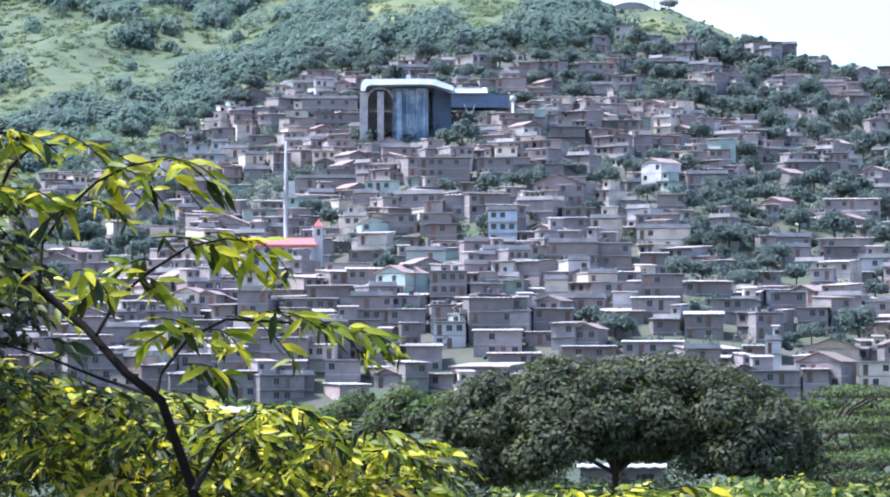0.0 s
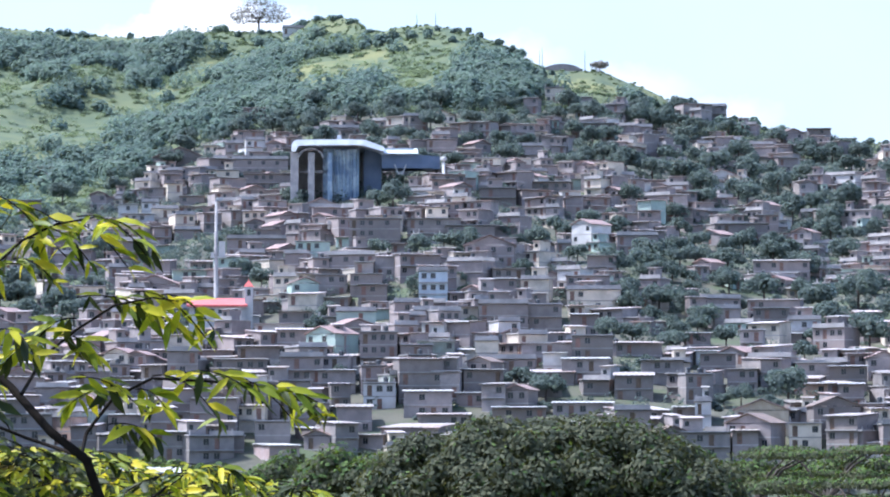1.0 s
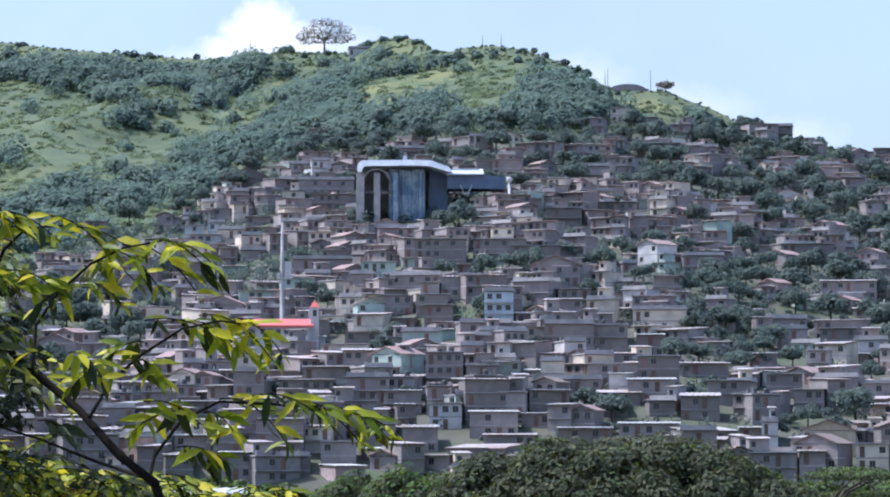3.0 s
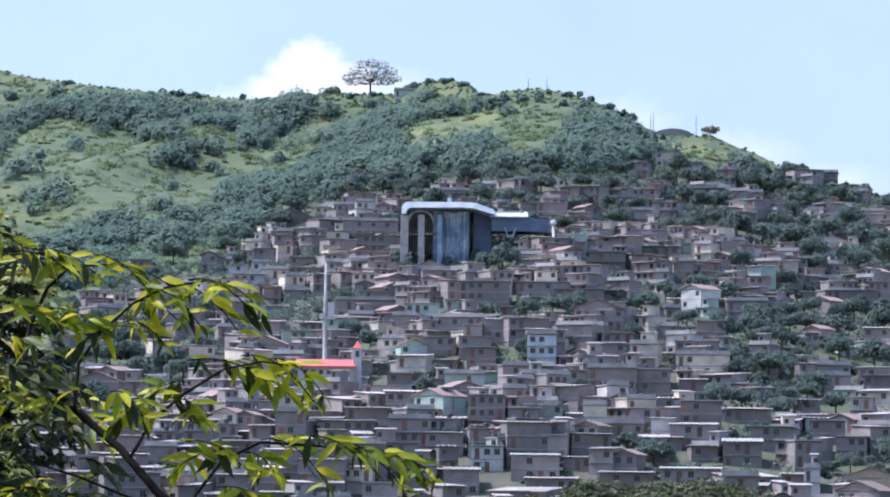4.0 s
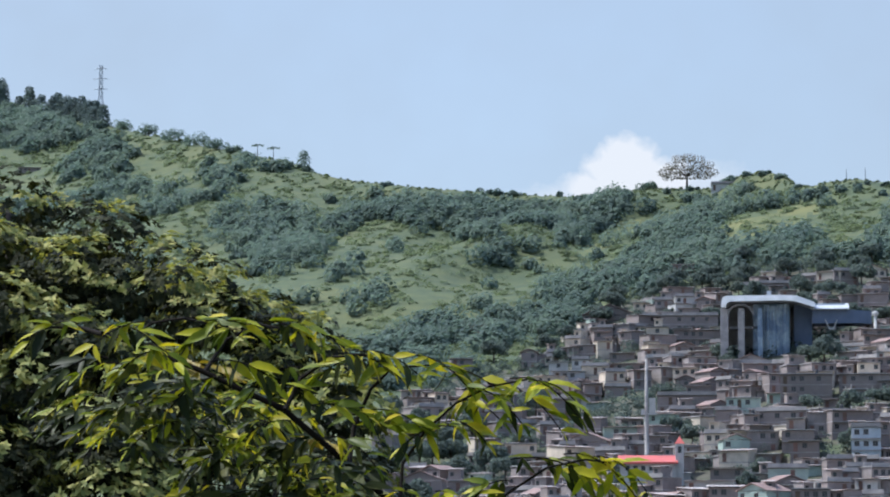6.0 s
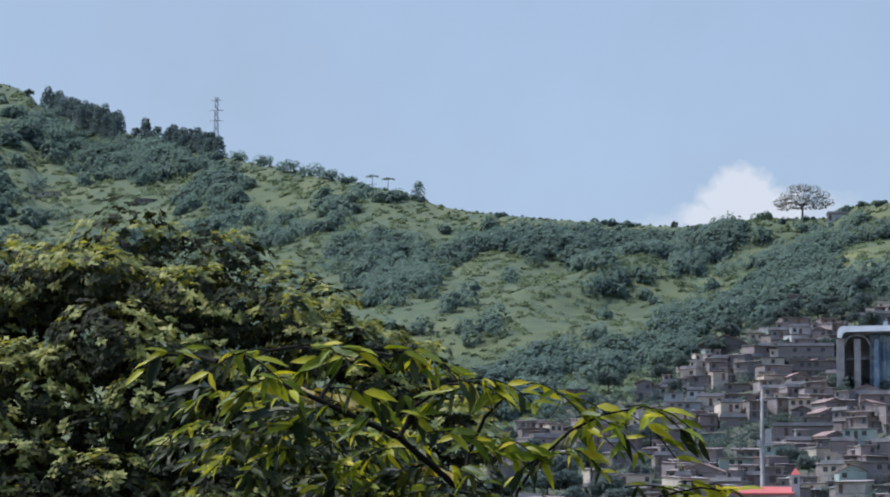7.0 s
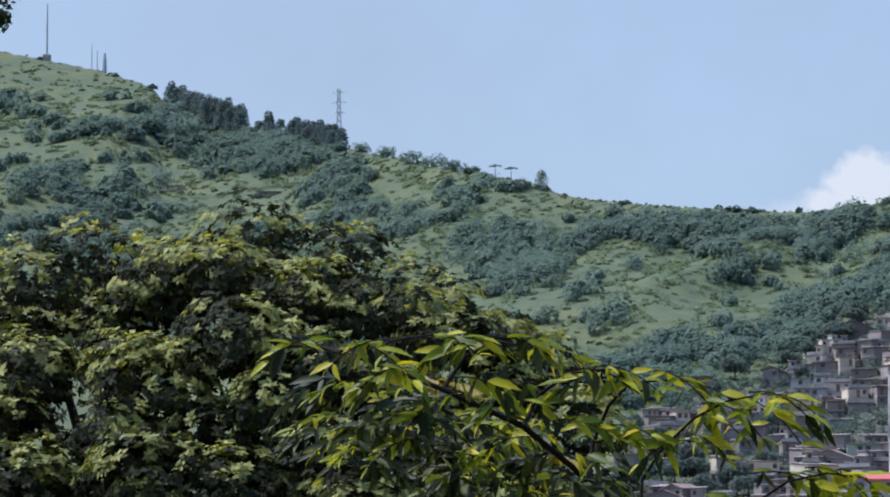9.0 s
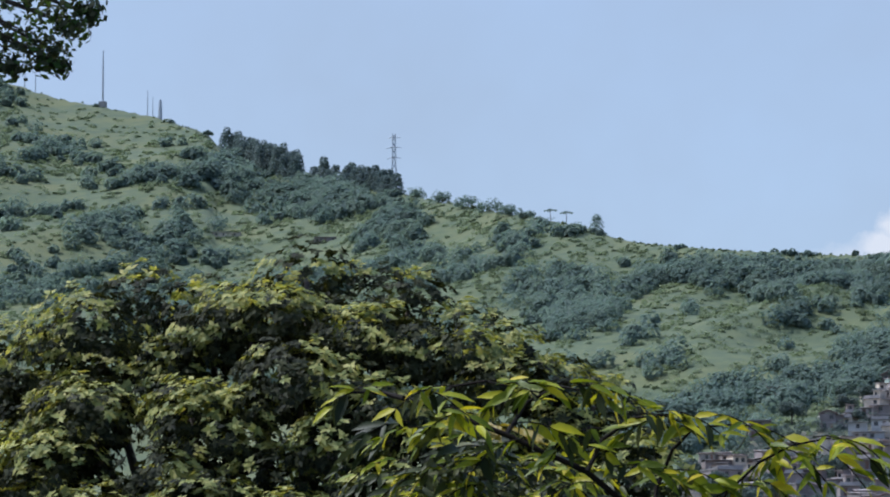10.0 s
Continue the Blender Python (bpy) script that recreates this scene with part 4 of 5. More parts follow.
def chapel():
    b, r = -3.75, dist_for(-3.75, 2.05) - 4
    k = math.pi / 180 * r
    root = tagged(new("chapel"), "white chapel with bright red roof and small bell tower", "chapel")
    zf = r * math.tan(radians(2.5))
    root.matrix_basis = Matrix.Translation(at(b, 2.5, r)) @ Matrix.Rotation(radians(-b), 4, "Z")
    X0, X1 = -0.5 * k, 0.55 * k
    s = Solid()
    s.box(X0, X1, 0, 0.3, -7, 0)
    s.box(X0, X0 + 0.3, 0.3, 9, -7, 0)
    s.box(X1 - 0.3, X1, 0.3, 9, -7, 0)
    s.box(X0, X1, 9, 9.3, -7, 0.6)
    part("wall", s.mesh("wall", [M["paint_white"]]), root)
    s = Solid()
    s.box(X0 - 0.5, X1 + 0.4, -0.9, 9.6, -0.1, 0.12, 0, 1.9)
    s.box(X0 - 0.5, X1 + 0.4, -0.98, -0.9, -0.3, 0.14)
    part("roof", s.mesh("roof", [M["red"]]), root, "bright red sheet roof")
    for i in range(6):
        x = X0 + 1.2 + i * (X1 - X0 - 2.0) / 6
        q = Solid()
        q.box(x, x + 0.9, -0.05, -0.003, -1.7, -0.7)
        part("window", q.mesh("window", [M["glass"]]), root)
    T = Solid()
    x = X1 - 0.2
    T.box(x, x + 1.8, 1.0, 2.8, -5, 4.2)
    part("tower", T.mesh("tower", [M["paint_white"]]), root)
    T = Solid()
    n = len(T.v)
    T.v += [(x - 0.2, 0.8, 4.2), (x + 2.0, 0.8, 4.2), (x + 2.0, 3.0, 4.2), (x - 0.2, 3.0, 4.2), (x + 0.9, 1.9, 5.8)]
    T.f += [(0, 1, 4), (1, 2, 4), (2, 3, 4), (3, 0, 4), (3, 2, 1, 0)]
    T.i += [0] * 5
    part("tower_roof", T.mesh("tower_roof", [M["red"]]), root)
    T = Solid()
    T.box(x + 0.5, x + 1.3, 0.95, 0.997, 2.2, 3.6)
    part("belfry_opening", T.mesh("belfry_opening", [M["glass"]]), root)
    TAKEN.append((b, r, 8, 11))
    CLEAR.append((-4.3, -3.0, 2.28, r))
    CLEAR.append((-3.8, -3.68, 2.4, r + 30))


chapel()


def lamp_pole():
    r = dist_for(0.5, 4.7)
    root = tagged(new("lamp_pole"), "white concrete pole with a round lamp head", "lamp post")
    root.location = ground_at(0.5, r)
    H = EYE_Z + r * math.tan(radians(5.2)) - root.location.z
    s = Solid()
    s.tube([(0, 0, -1), (0, 0, H)], [0.45, 0.38], 10)
    part("shaft", s.mesh("shaft", [M["paint_white"]], True), root)
    s = Solid()
    s.tube([(0, 0, H - 0.1), (0, 0, H + 0.3), (0, 0, H + 0.9), (0, 0, H + 1.2)], [0.4, 0.9, 0.9, 0.4], 10)
    part("lamp_head", s.mesh("lamp_head", [M["paint_white"]], True), root)


lamp_pole()


# ---- rows of houses up the slope ----
def make_town():
    rng = random.Random(42)
    variants = []
    for k in range(40):
        st = rng.choice((1, 1, 1, 2, 2, 2, 3))
        roof = rng.choice(("flat",) * 4 + ("shed",) * 6 + ("pale", "gable"))
        walls = rng.choice(("brick",) * 11 + ("cement",) * 5 + ("paint",) * 3 + ("paint_cream",))
        w = rng.choice((rng.uniform(3.4, 5.5), rng.uniform(4.2, 6.5), rng.uniform(4.5, 7.5), rng.uniform(7.5, 12)))
        st = min(st, 2) if w < 5.5 else st
        variants.append((house(rng, w, rng.uniform(6, 8), st, roof, walls), w, st))
    rows = []
    r = 556.0
    while r < 1060:
        b = -9.2 + rng.uniform(0, 0.3)
        while b < 9.6:
            rows.append((b, r + rng.uniform(-3.8, 3.8)))
            b += math.degrees(rng.uniform(3.9, 7.4) / r)
        r += 6.6 + (r - 556) * 0.003
    kept = []
    for b, rr in rows:
        e = float(e_of(b, rr))
        if e > np.interp(b, TOWN_B, TOWN_E) + rng.uniform(-0.25, 0.12):
            continue
        x, y = rr * math.sin(radians(b)), rr * math.cos(radians(b))
        green = vnoise(np.array(x / 26), np.array(y / 34), 77)
        thin = 0.66 + 0.1 * (b > 3.5) * (e > 2) + 0.22 * (e > 5.3)
        if green > thin + (0.6 if rr < 660 else 0.04) - (0.14 if (b > 3.6 and e > 2.0) else 0) - (0.22 if e > 5.3 else 0):
            continue
        kept.append((b, rr))
    # the nearer ones singly, the rest beyond as one body
    singles, rest = [], []
    for b, rr in kept:
        if not free(b, rr, 3.2, 8):
            continue
        if hides(b, rr, 3.0, float(land(b, rr)) + 3.2):
            continue
        (singles if len(singles) < 205 else rest).append((b, rr))
    for b, rr in singles:
        top = [v for v in variants if not hides(b, rr, v[1] / 2, float(land(b, rr)) + 0.4 + STOREY * v[2])] or [v for v in variants if v[2] == 1]
        h, w, st = rng.choice(top)
        m = place(b, rr, rng.uniform(-38, 30))
        m.translation.z += rng.uniform(-0.6, 0.9)
        copy_thing(h, m)
    body = {}
    for b, rr in rest:
        st = rng.choice((1, 1, 1, 2, 2, 2))
        while st > 1 and hides(b, rr, 3.2, float(land(b, rr)) + 0.4 + STOREY * st):
            st -= 1
        roof = rng.choice(("flat",) * 4 + ("shed",) * 6 + ("pale", "gable"))
        walls = rng.choice(("brick",) * 13 + ("cement",) * 5 + ("paint_cream",) * 3 + ("paint_white",) * 2 + ("paint_green",))
        m = place(b, rr, rng.uniform(-42, 34))
        m.translation.z += rng.uniform(-0.6, 0.9)
        for name, s, mats in house_parts(rng, rng.choice((rng.uniform(3.4, 5.5), rng.uniform(4.2, 6.5), rng.uniform(4.5, 7.5), rng.uniform(7.5, 12))), rng.uniform(6, 8), st, roof, walls):
            V = [tuple(m @ Vector(v)) for v in s.v]
            for k, mn in enumerate(mats):
                fs = [f for f, i in zip(s.f, s.i) if i == k]
                if not fs:
                    continue
                vs, fl = body.setdefault(mn, ([], []))
                n = len(vs)
                vs += V
                fl += [tuple(n + a for a in f) for f in fs]
    V, F, I, mats = [], [], [], []
    for k, (mn, (vs, fl)) in enumerate(body.items()):
        n = len(V)
        V += vs
        F += [tuple(n + a for a in f) for f in fl]
        I += [k] * len(fl)
        mats.append(M[mn])
    tagged(new("upper_town", mesh_of("upper_town", V, F, mats, I)), "crowded brick and painted houses high on the hillside", "houses", kind="stuff")
    # bushes and weeds in the gaps between the walls
    nrg = np.random.default_rng(64)
    spots = np.array([(rr * math.sin(radians(b)), rr * math.cos(radians(b))) for b, rr in singles + rest])
    n = 9000
    bb, rr = nrg.uniform(-9.3, 9.6, n), FOOT_R + 500 * np.sqrt(nrg.uniform(0.0, 1, n))
    ee = e_of(bb, rr)
    x, y = rr * np.sin(np.radians(bb)), rr * np.cos(np.radians(bb))
    lush = vnoise(x / 30, y / 40, 91) + 0.16 * (bb > 3.4) * (ee > 1.6) + 0.15 * (ee > 5.2) + 0.12 * (bb < -5.5)
    near = np.min(np.hypot((x[:, None] - spots[None, :, 0]) * 1.0, (y[:, None] - spots[None, :, 1] - 4) * 0.8), axis=1)
    ok = (ee < np.interp(bb, TOWN_B, TOWN_E) + 0.1) & (((lush > 0.45) & (near > 3.6)) | (near > 5.5))
    bb, rr, x, y = bb[ok], rr[ok], x[ok], y[ok]
    rad = 0.7 + 1.9 * nrg.beta(1.3, 2.5, len(bb))
    low = np.array([hides(b, r, 1.5, float(land(b, r)) + 2.2 * q) for b, r, q in zip(bb, rr, rad)])
    rad = np.where(low, 0.5, rad)
    per = 60
    d = nrg.normal(size=(len(bb), per, 3))
    d /= np.linalg.norm(d, axis=2, keepdims=True)
    d[:, :, 2] = np.maximum(d[:, :, 2], -0.5)
    P = np.stack([x, y, land(bb, rr)], axis=1)[:, None, :] + d * rad[:, None, None] * nrg.uniform(0.75, 1.08, (len(bb), per, 1))
    P[:, :, 2] += 0.6 * rad[:, None]
    N = d + nrg.normal(scale=0.4, size=d.shape) + np.array([-0.2, 0.0, 0.5])
    me = leaf_mesh("town_bushes", P.reshape(-1, 3), N.reshape(-1, 3), np.repeat(0.28 + 0.2 * rad, per), 0.8, [M["town_leaf"]], nrg)
    tagged(new("town_bushes", me), "green bushes growing in gaps between houses", "bushes", kind="stuff")
    for h, w, st in variants:
        for o in (*h.children_recursive, h):
            bpy.data.objects.remove(o)


make_town()


# ---- ridge: trees, pylon, masts ----
def ridge_point(b, back=0.0, dz=0.0):
    R = float(np.interp(b, RIDGE_B, RIDGE_R)) + back
    p = ground_at(b, R)
    p.z += dz
    return p


def ridge_things():
    nrg = np.random.default_rng(8)
    # wide umbrella tree on the crest, seen against the cloud
    R = 1200
    lobes = [(x * 1.08, y, z * 1.12, 3.1, 3.1, 1.9) for x, y, z in ((-8.2, 0, 5.6), (-6, 2, 8.0), (-2.8, -1, 10.2), (0.8, 1, 10.9), (4.2, -1, 10.0), (7.2, 0, 8.0), (8.8, 0, 5.6), (-4, 0, 6.4), (3.5, 0, 6.8), (0, 2, 7.8), (-6.5, 0, 4.2), (6, 0, 4.4), (-2, 1, 4.6), (2.2, -1, 4.4))]
    tree("umbrella_tree", ridge_point(-2.97, -2, 0.2), 8, lobes, 190, 0.62, [M["airy_leaf"]], "wide umbrella-shaped tree with airy crown on ridge", 71, 0.4, 0.7, limbs=9)
    # narrow dense tree on the left ridge
    lobes = [(0, 0, z * 1.05, w * 1.5, w * 1.5, 1.9) for z, w in ((1.8, 1.8), (3.2, 2.4), (4.8, 2.3), (6.3, 1.8), (7.3, 1.25))]
    tree("oval_tree", ridge_point(-10.18, -2, -1.3), 4, lobes, 160, 0.6, [M["forest"]], "dense oval tree alone on ridge", 72, 0.25, 0.8)
    tree("crest_tree", ridge_point(3.42, 0, -0.8), 5, round_lobes(nrg, 12, 3.0, 2.2, 2.2, 1.4), 75, 0.6, [M["airy_leaf"]], "small open-crowned tree on the crest", 73, 0.2, 0.7)
    # row of tall pines
    for k in range(64):
        b = nrg.uniform(-17.3, -15.8) if k < 40 else nrg.uniform(-15.6, -13.9)
        h = nrg.uniform(12, 19) if k < 40 else nrg.uniform(9, 14)
        lobes = [(0, 0, h * q, 3.6 * (1.1 - q) + 2.0, 3.6 * (1.1 - q) + 2.0, h * 0.15) for q in (0.2, 0.4, 0.6, 0.78, 0.93)]
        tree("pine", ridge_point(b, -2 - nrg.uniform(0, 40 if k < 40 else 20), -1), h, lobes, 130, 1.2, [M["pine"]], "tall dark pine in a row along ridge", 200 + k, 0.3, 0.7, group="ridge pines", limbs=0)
    for b, k in ((-14.9, 1.4), (-14.4, 1.2), (-13.6, 1.6), (-12.6, 1.9), (-12.2, 1.7), (-11.8, 1.5), (-13.1, 1.5), (-11.5, 1.1), (-8.6, 0.7), (-6.5, 0.8), (-6.2, 0.7), (-4.4, 0.9), (-4.9, 0.8), (-3.7, 1.0), (-2.2, 0.9), (-18.2, 0.8), (-17.5, 0.9), (-19.6, 0.7),
                 (-1.85, 0.6), (-1.5, 0.6), (-1.2, 0.6), (-0.9, 0.5), (1.9, 0.8), (5.1, 0.9), (5.6, 0.8), (6.3, 1.0), (6.8, 0.9), (7.6, 0.9)):
        tree("ridge_tree", ridge_point(b, -5, -0.7 - 0.4 * k), 3, round_lobes(nrg, 9, 3.2 * k, 2.3 * k, 1.3 * k, 1.9 * k), 90, 0.8, [M["forest"]], "dark round tree on the skyline", 300 + int(b * 10) % 97, 0.25, 0.8, group="skyline trees", limbs=3)
    # two flat airy trees
    for b in (-11.05, -10.75):
        tree("flat_tree", ridge_point(b, 0, 0), 6, [(-1.6, 0, 4.6, 1.8, 1.8, 0.5), (1.5, 0, 4.8, 1.8, 1.8, 0.5), (0, 0, 5.0, 1.5, 1.5, 0.5)], 45, 0.7, [M["forest"]], "thin flat-topped tree on ridge", 410, 0.15, 0.7, limbs=3)


ridge_things()


def pylon():
    base = ridge_point(-14.0, 10, -1)
    root = tagged(new("pylon"), "grey steel lattice power pylon on ridge", "pylon")
    root.location = base
    H, s = 37.0, Solid()
    for sx in (-1, 1):
        for sy in (-1, 1):
            s.tube([(3.0 * sx, 3.0 * sy, 0), (1.0 * sx, 1.0 * sy, H * 0.5), (0.7 * sx, 0.7 * sy, H)], [0.2, 0.16, 0.12], 5)
    part("legs", s.mesh("legs", [M["steel"]]), root)
    s = Solid()
    for k in range(9):
        za, zb = H * k / 9, H * (k + 1) / 9
        wa = 3.0 - 2.0 * min(1, za / (H * 0.5)) if za < H * 0.5 else 0.9
        wb = 3.0 - 2.0 * min(1, zb / (H * 0.5)) if zb < H * 0.5 else 0.85
        for sy in (-1, 1):
            s.tube([(-wa, sy * wa, za), (wb, sy * wb, zb)], [0.1, 0.1], 4)
            s.tube([(wa, sy * wa, za), (-wb, sy * wb, zb)], [0.1, 0.1], 4)
    part("lattice", s.mesh("lattice", [M["steel"]]), root)
    for z, w in ((H * 0.62, 4.0), (H * 0.78, 4.4), (H * 0.94, 3.6)):
        s = Solid()
        s.tube([(-w, 0, z), (0, 0, z + 0.7), (w, 0, z)], [0.12, 0.3, 0.12], 5)
        part("crossarm", s.mesh("crossarm", [M["steel"]]), root)


pylon()


def mast(b, e_top, width, label, box=False, R_back=0):
    p = ridge_point(b, R_back, -1)
    r = math.hypot(p.x, p.y)
    H = EYE_Z + r * math.tan(radians(e_top)) - p.z
    root = tagged(new("radio_mast"), label, "mast", "masts on the crest")
    root.location = p
    s = Solid()
    s.tube([(0, 0, 0), (0, 0, H * 0.6), (0, 0, H)], [width * 1.1, width * 0.9, width * 0.5], 6)
    part("shaft", s.mesh("shaft", [M["steel"]]), root)
    if box:
        s = Solid()
        s.box(-2.5, 2.5, -2, 2, 0, 4.5)
        part("hut", s.mesh("hut", [M["slab"]]), root)


mast(-19.49, 11.34, 0.7, "tall slender grey radio mast above a hut", True)
mast(-18.41, 10.45, 1.5, "short stout grey antenna tower on crest")
mast(-18.65, 10.62, 0.35, "thin grey antenna on crest")
mast(-18.55, 10.5, 0.3, "thin grey antenna on crest")
for b, e in ((-20.75, 10.95), (-20.95, 11.0), (-21.2, 10.95)):
    mast(b, e, 0.35, "thin grey antenna on crest")
for b, e in ((0.35, 7.95), (0.0, 7.93), (2.35, 7.3), (2.3, 7.25), (3.15, 7.25)):
    mast(b, e, 0.16, "thin wooden pole on the crest")


def crest_houses():
    rng = random.Random(9)
    for b, w, st in ((5.3, 9, 1), (5.6, 7, 2), (6.9, 9, 1), (7.5, 8, 2), (8.0, 7, 1), (-2.3, 9, 1), (4.9, 7, 1)):
        h = house(rng, w, 8, st, rng.choice(("flat", "shed")), "paint_white" if b == -2.3 else rng.choice(("brick", "cement", "paint_cream")), "houses on the crest")
        m = Matrix.Translation(ridge_point(b, -10, -0.5)) @ Matrix.Rotation(radians(-b), 4, "Z")
        h.matrix_basis = m
    # low dark roof like a dome behind the crest
    root = tagged(new("vaulted_shed"), "low vaulted shed with dark roof on crest", "shed")
    root.location = ridge_point(2.72, -3, 0.0)
    root.rotation_euler = (0, 0, radians(-2.7))
    s = Solid()
    n = 14
    for y in (0, 9):
        for i in range(n + 1):
            a = math.pi * i / n
            s.v.append((-7.5 * math.cos(a), y, -1 + 3.4 * math.sin(a)))
    for i in range(n):
        s.f.append((i, i + 1, n + 2 + i, n + 1 + i))
        s.i.append(0)
    s.f += [tuple(range(n, -1, -1)), tuple(range(n + 1, 2 * n + 2))]
    s.i += [0, 0]
    part("vault", s.mesh("vault", [M["cement"]]), root)


crest_houses()


# long farm sheds on the far slope
for b, e, hw, walls in ((-17.35, 8.0, 0.46, "paint_cream"), (-15.3, 7.92, 0.2, "brick")):
    r = dist_for(b, e - 0.1)
    shed = house(random.Random(31), 2 * hw * math.pi / 180 * r, 8, 1, "pale" if walls != "brick" else "shed", walls, "sheds on the far slope")
    shed.matrix_basis = place(b, r)


# ---- valley floor: mid-distance trees and roofs ----
def valley():
    nrg = np.random.default_rng(31)
    # big dark spreading tree
    lobes = []
    for k in range(135):
        a, q = nrg.uniform(0, 2 * math.pi), math.sqrt(nrg.uniform(0, 1))
        x, y = 9.0 * q * math.cos(a) + 0.3, 6.0 * q * math.sin(a)
        z = 6.2 + 4.3 * max(0, 1 - q ** 3) ** 0.5 * (nrg.uniform(0.25, 1.0) if k % 2 else nrg.uniform(0.8, 1.0)) - 0.4 * q
        rr = nrg.uniform(1.0, 1.6)
        lobes.append((x, y, z, rr, rr, rr * 0.75))
    for k in range(16):
        rr = nrg.uniform(0.9, 1.3)
        lobes.append((nrg.choice((-1, 1)) * nrg.uniform(3.5, 8.0), nrg.uniform(-4.5, 3.0), nrg.uniform(5.2, 6.3), rr, rr, rr * 0.7))
    for k in range(16):
        rr = nrg.uniform(0.8, 1.2)
        lobes.append((nrg.uniform(-4.5, 4.5), nrg.uniform(-4.0, 2.0), nrg.uniform(6.4, 6.9), rr, rr, rr * 0.6))
    d = 150.0
    b = ground_at(2.38, d)
    tree("spreading_tree", b, 11, lobes, 560, 0.34, [M["dark_leaf"], M["light_leaf"]], "broad dark-leaved tree with dense spreading crown", 33, 0.2, 0.45, limbs=14, idx_share=0.06, low=0.5, up_only=-0.9)
    # lighter tree beyond it
    for bb, dd, w, top, n, seed in ((-0.9, 230, 4.6, 10.6, 18, 34), (-2.3, 240, 3.6, 8.0, 12, 35), (0.3, 250, 4.0, 10.2, 12, 36), (-4.2, 330, 5.0, 8.0, 12, 37), (-5.6, 340, 4.0, 7.4, 10, 38), (-3.2, 300, 3.5, 7.6, 10, 39)):
        lobes = round_lobes(nrg, n, w, 3.0, top - 4.6, 1.5)
        tree("green_tree", ground_at(bb, dd), top, lobes, 420, 0.42, [M["light_leaf"], M["dark_leaf"]], "light green leafy tree on valley floor", seed, 0.3, 0.6, limbs=8, sun_tint=True, low=0.55, group="valley trees")
    # belt of trees along the foot of the town
    for k in range(46):
        bb, dd = -9.5 + k * 0.42 + nrg.uniform(-0.2, 0.2), nrg.uniform(470, 532)
        q = nrg.uniform(0.8, 1.25)
        lobes = round_lobes(nrg, 9, 2.8 * q, 2.4 * q, 3.0 * q, 1.8 * q)
        tree("foothill_tree", ground_at(bb, dd), 7, lobes, 130, 0.75, [M["light_leaf"], M["dark_leaf"]], "green leafy tree at the foot of the town", 700 + k, 0.25, 0.7, limbs=4, sun_tint=True, group="trees below the town")
    # layered flat-crowned trees
    for bb, dd, top, seed in ((6.2, 210, 9.2, 41), (7.6, 215, 9.5, 42), (6.9, 180, 7.4, 43), (8.3, 175, 7.8, 44), (5.9, 170, 5.9, 45), (7.6, 150, 5.6, 46), (6.6, 140, 5.0, 47)):
        lobes = [(nrg.uniform(-4.5, 4.5), nrg.uniform(-3, 3), top - 0.4 - 1.7 * (k % 3), 2.7, 2.7, 0.34) for k in range(12)]
        tree("layered_tree", ground_at(bb, dd), top, lobes, 560, 0.3, [M["light_leaf"], M["dark_leaf"]], "flat-crowned tree with layered feathery foliage", seed, 0.25, 0.4, limbs=8, sun_tint=True, low=0.6, group="layered trees")
    # thicket that covers the valley floor
    n = 420
    bb, dd = nrg.uniform(-10, 10, n), nrg.uniform(110, 460, n)
    rad = nrg.uniform(0.9, 2.0, n)
    bb[:70], dd[:70], rad[:70] = nrg.uniform(-1.0, 5.5, 70), nrg.uniform(205, 250, 70), nrg.uniform(1.2, 2.0, 70)
    per = 260
    d3 = nrg.normal(size=(n, per, 3))
    d3 /= np.linalg.norm(d3, axis=2, keepdims=True)
    d3[:, :, 2] = np.abs(d3[:, :, 2])
    base = np.stack([dd * np.sin(np.radians(bb)), dd * np.cos(np.radians(bb)), land(bb, dd) - 0.3], axis=1)
    P = base[:, None, :] + d3 * (rad[:, None, None] * np.array([1.2, 1.2, 1.4])) * nrg.uniform(0.6, 1.05, (n, per, 1))
    me = leaf_mesh("undergrowth", P.reshape(-1, 3), (d3 + nrg.normal(scale=0.5, size=d3.shape)).reshape(-1, 3), 0.42, 0.6, [M["undergrowth"]], nrg)
    tagged(new("undergrowth", me), "dark green undergrowth covering the valley floor", "bushes", kind="stuff")
    # pale sheet roofs between the trees
    for bb, ee, dd, w, dep in ((-5.2, -0.62, 300, 8.0, 9), (-5.6, -0.86, 285, 5.0, 6), (2.5, -1.66, 260, 7.0, 3.0), (0.2, -1.66, 262, 2.6, 3.0)):
        h = house(random.Random(int(bb * 10) + 99), w, dep, 1, "pale", "cement", "sheds on the valley floor")
        m = Matrix.Translation(at(bb, ee, dd)) @ Matrix.Rotation(radians(-bb), 4, "Z")
        m.translation.z -= STOREY
        h.matrix_basis = m
    # sunlit bushes at the foot of the view
    for k in range(16):
        bb = 0.2 + k * 0.56 + nrg.uniform(-0.15, 0.15)
        dd = nrg.uniform(34, 46)
        top = EYE_Z + dd * math.tan(radians((-2.0 if bb < 4.2 else -1.72) + nrg.uniform(-0.25, 0.1)))
        lobes = [(nrg.uniform(-0.5, 0.5), nrg.uniform(-0.5, 0.5), top - 0.25 - nrg.uniform(0, 1.1), 0.34, 0.34, 0.3) for q in range(10)]
        tree("young_tree", ground_at(bb, dd), top, lobes, 130, 0.16, [M["young"], M["light_leaf"]], "slender young tree with bright green leaves", 500 + k, 0.06, 0.45, limbs=6, idx_share=0.6, group="young trees", up_only=-1.0)


valley()


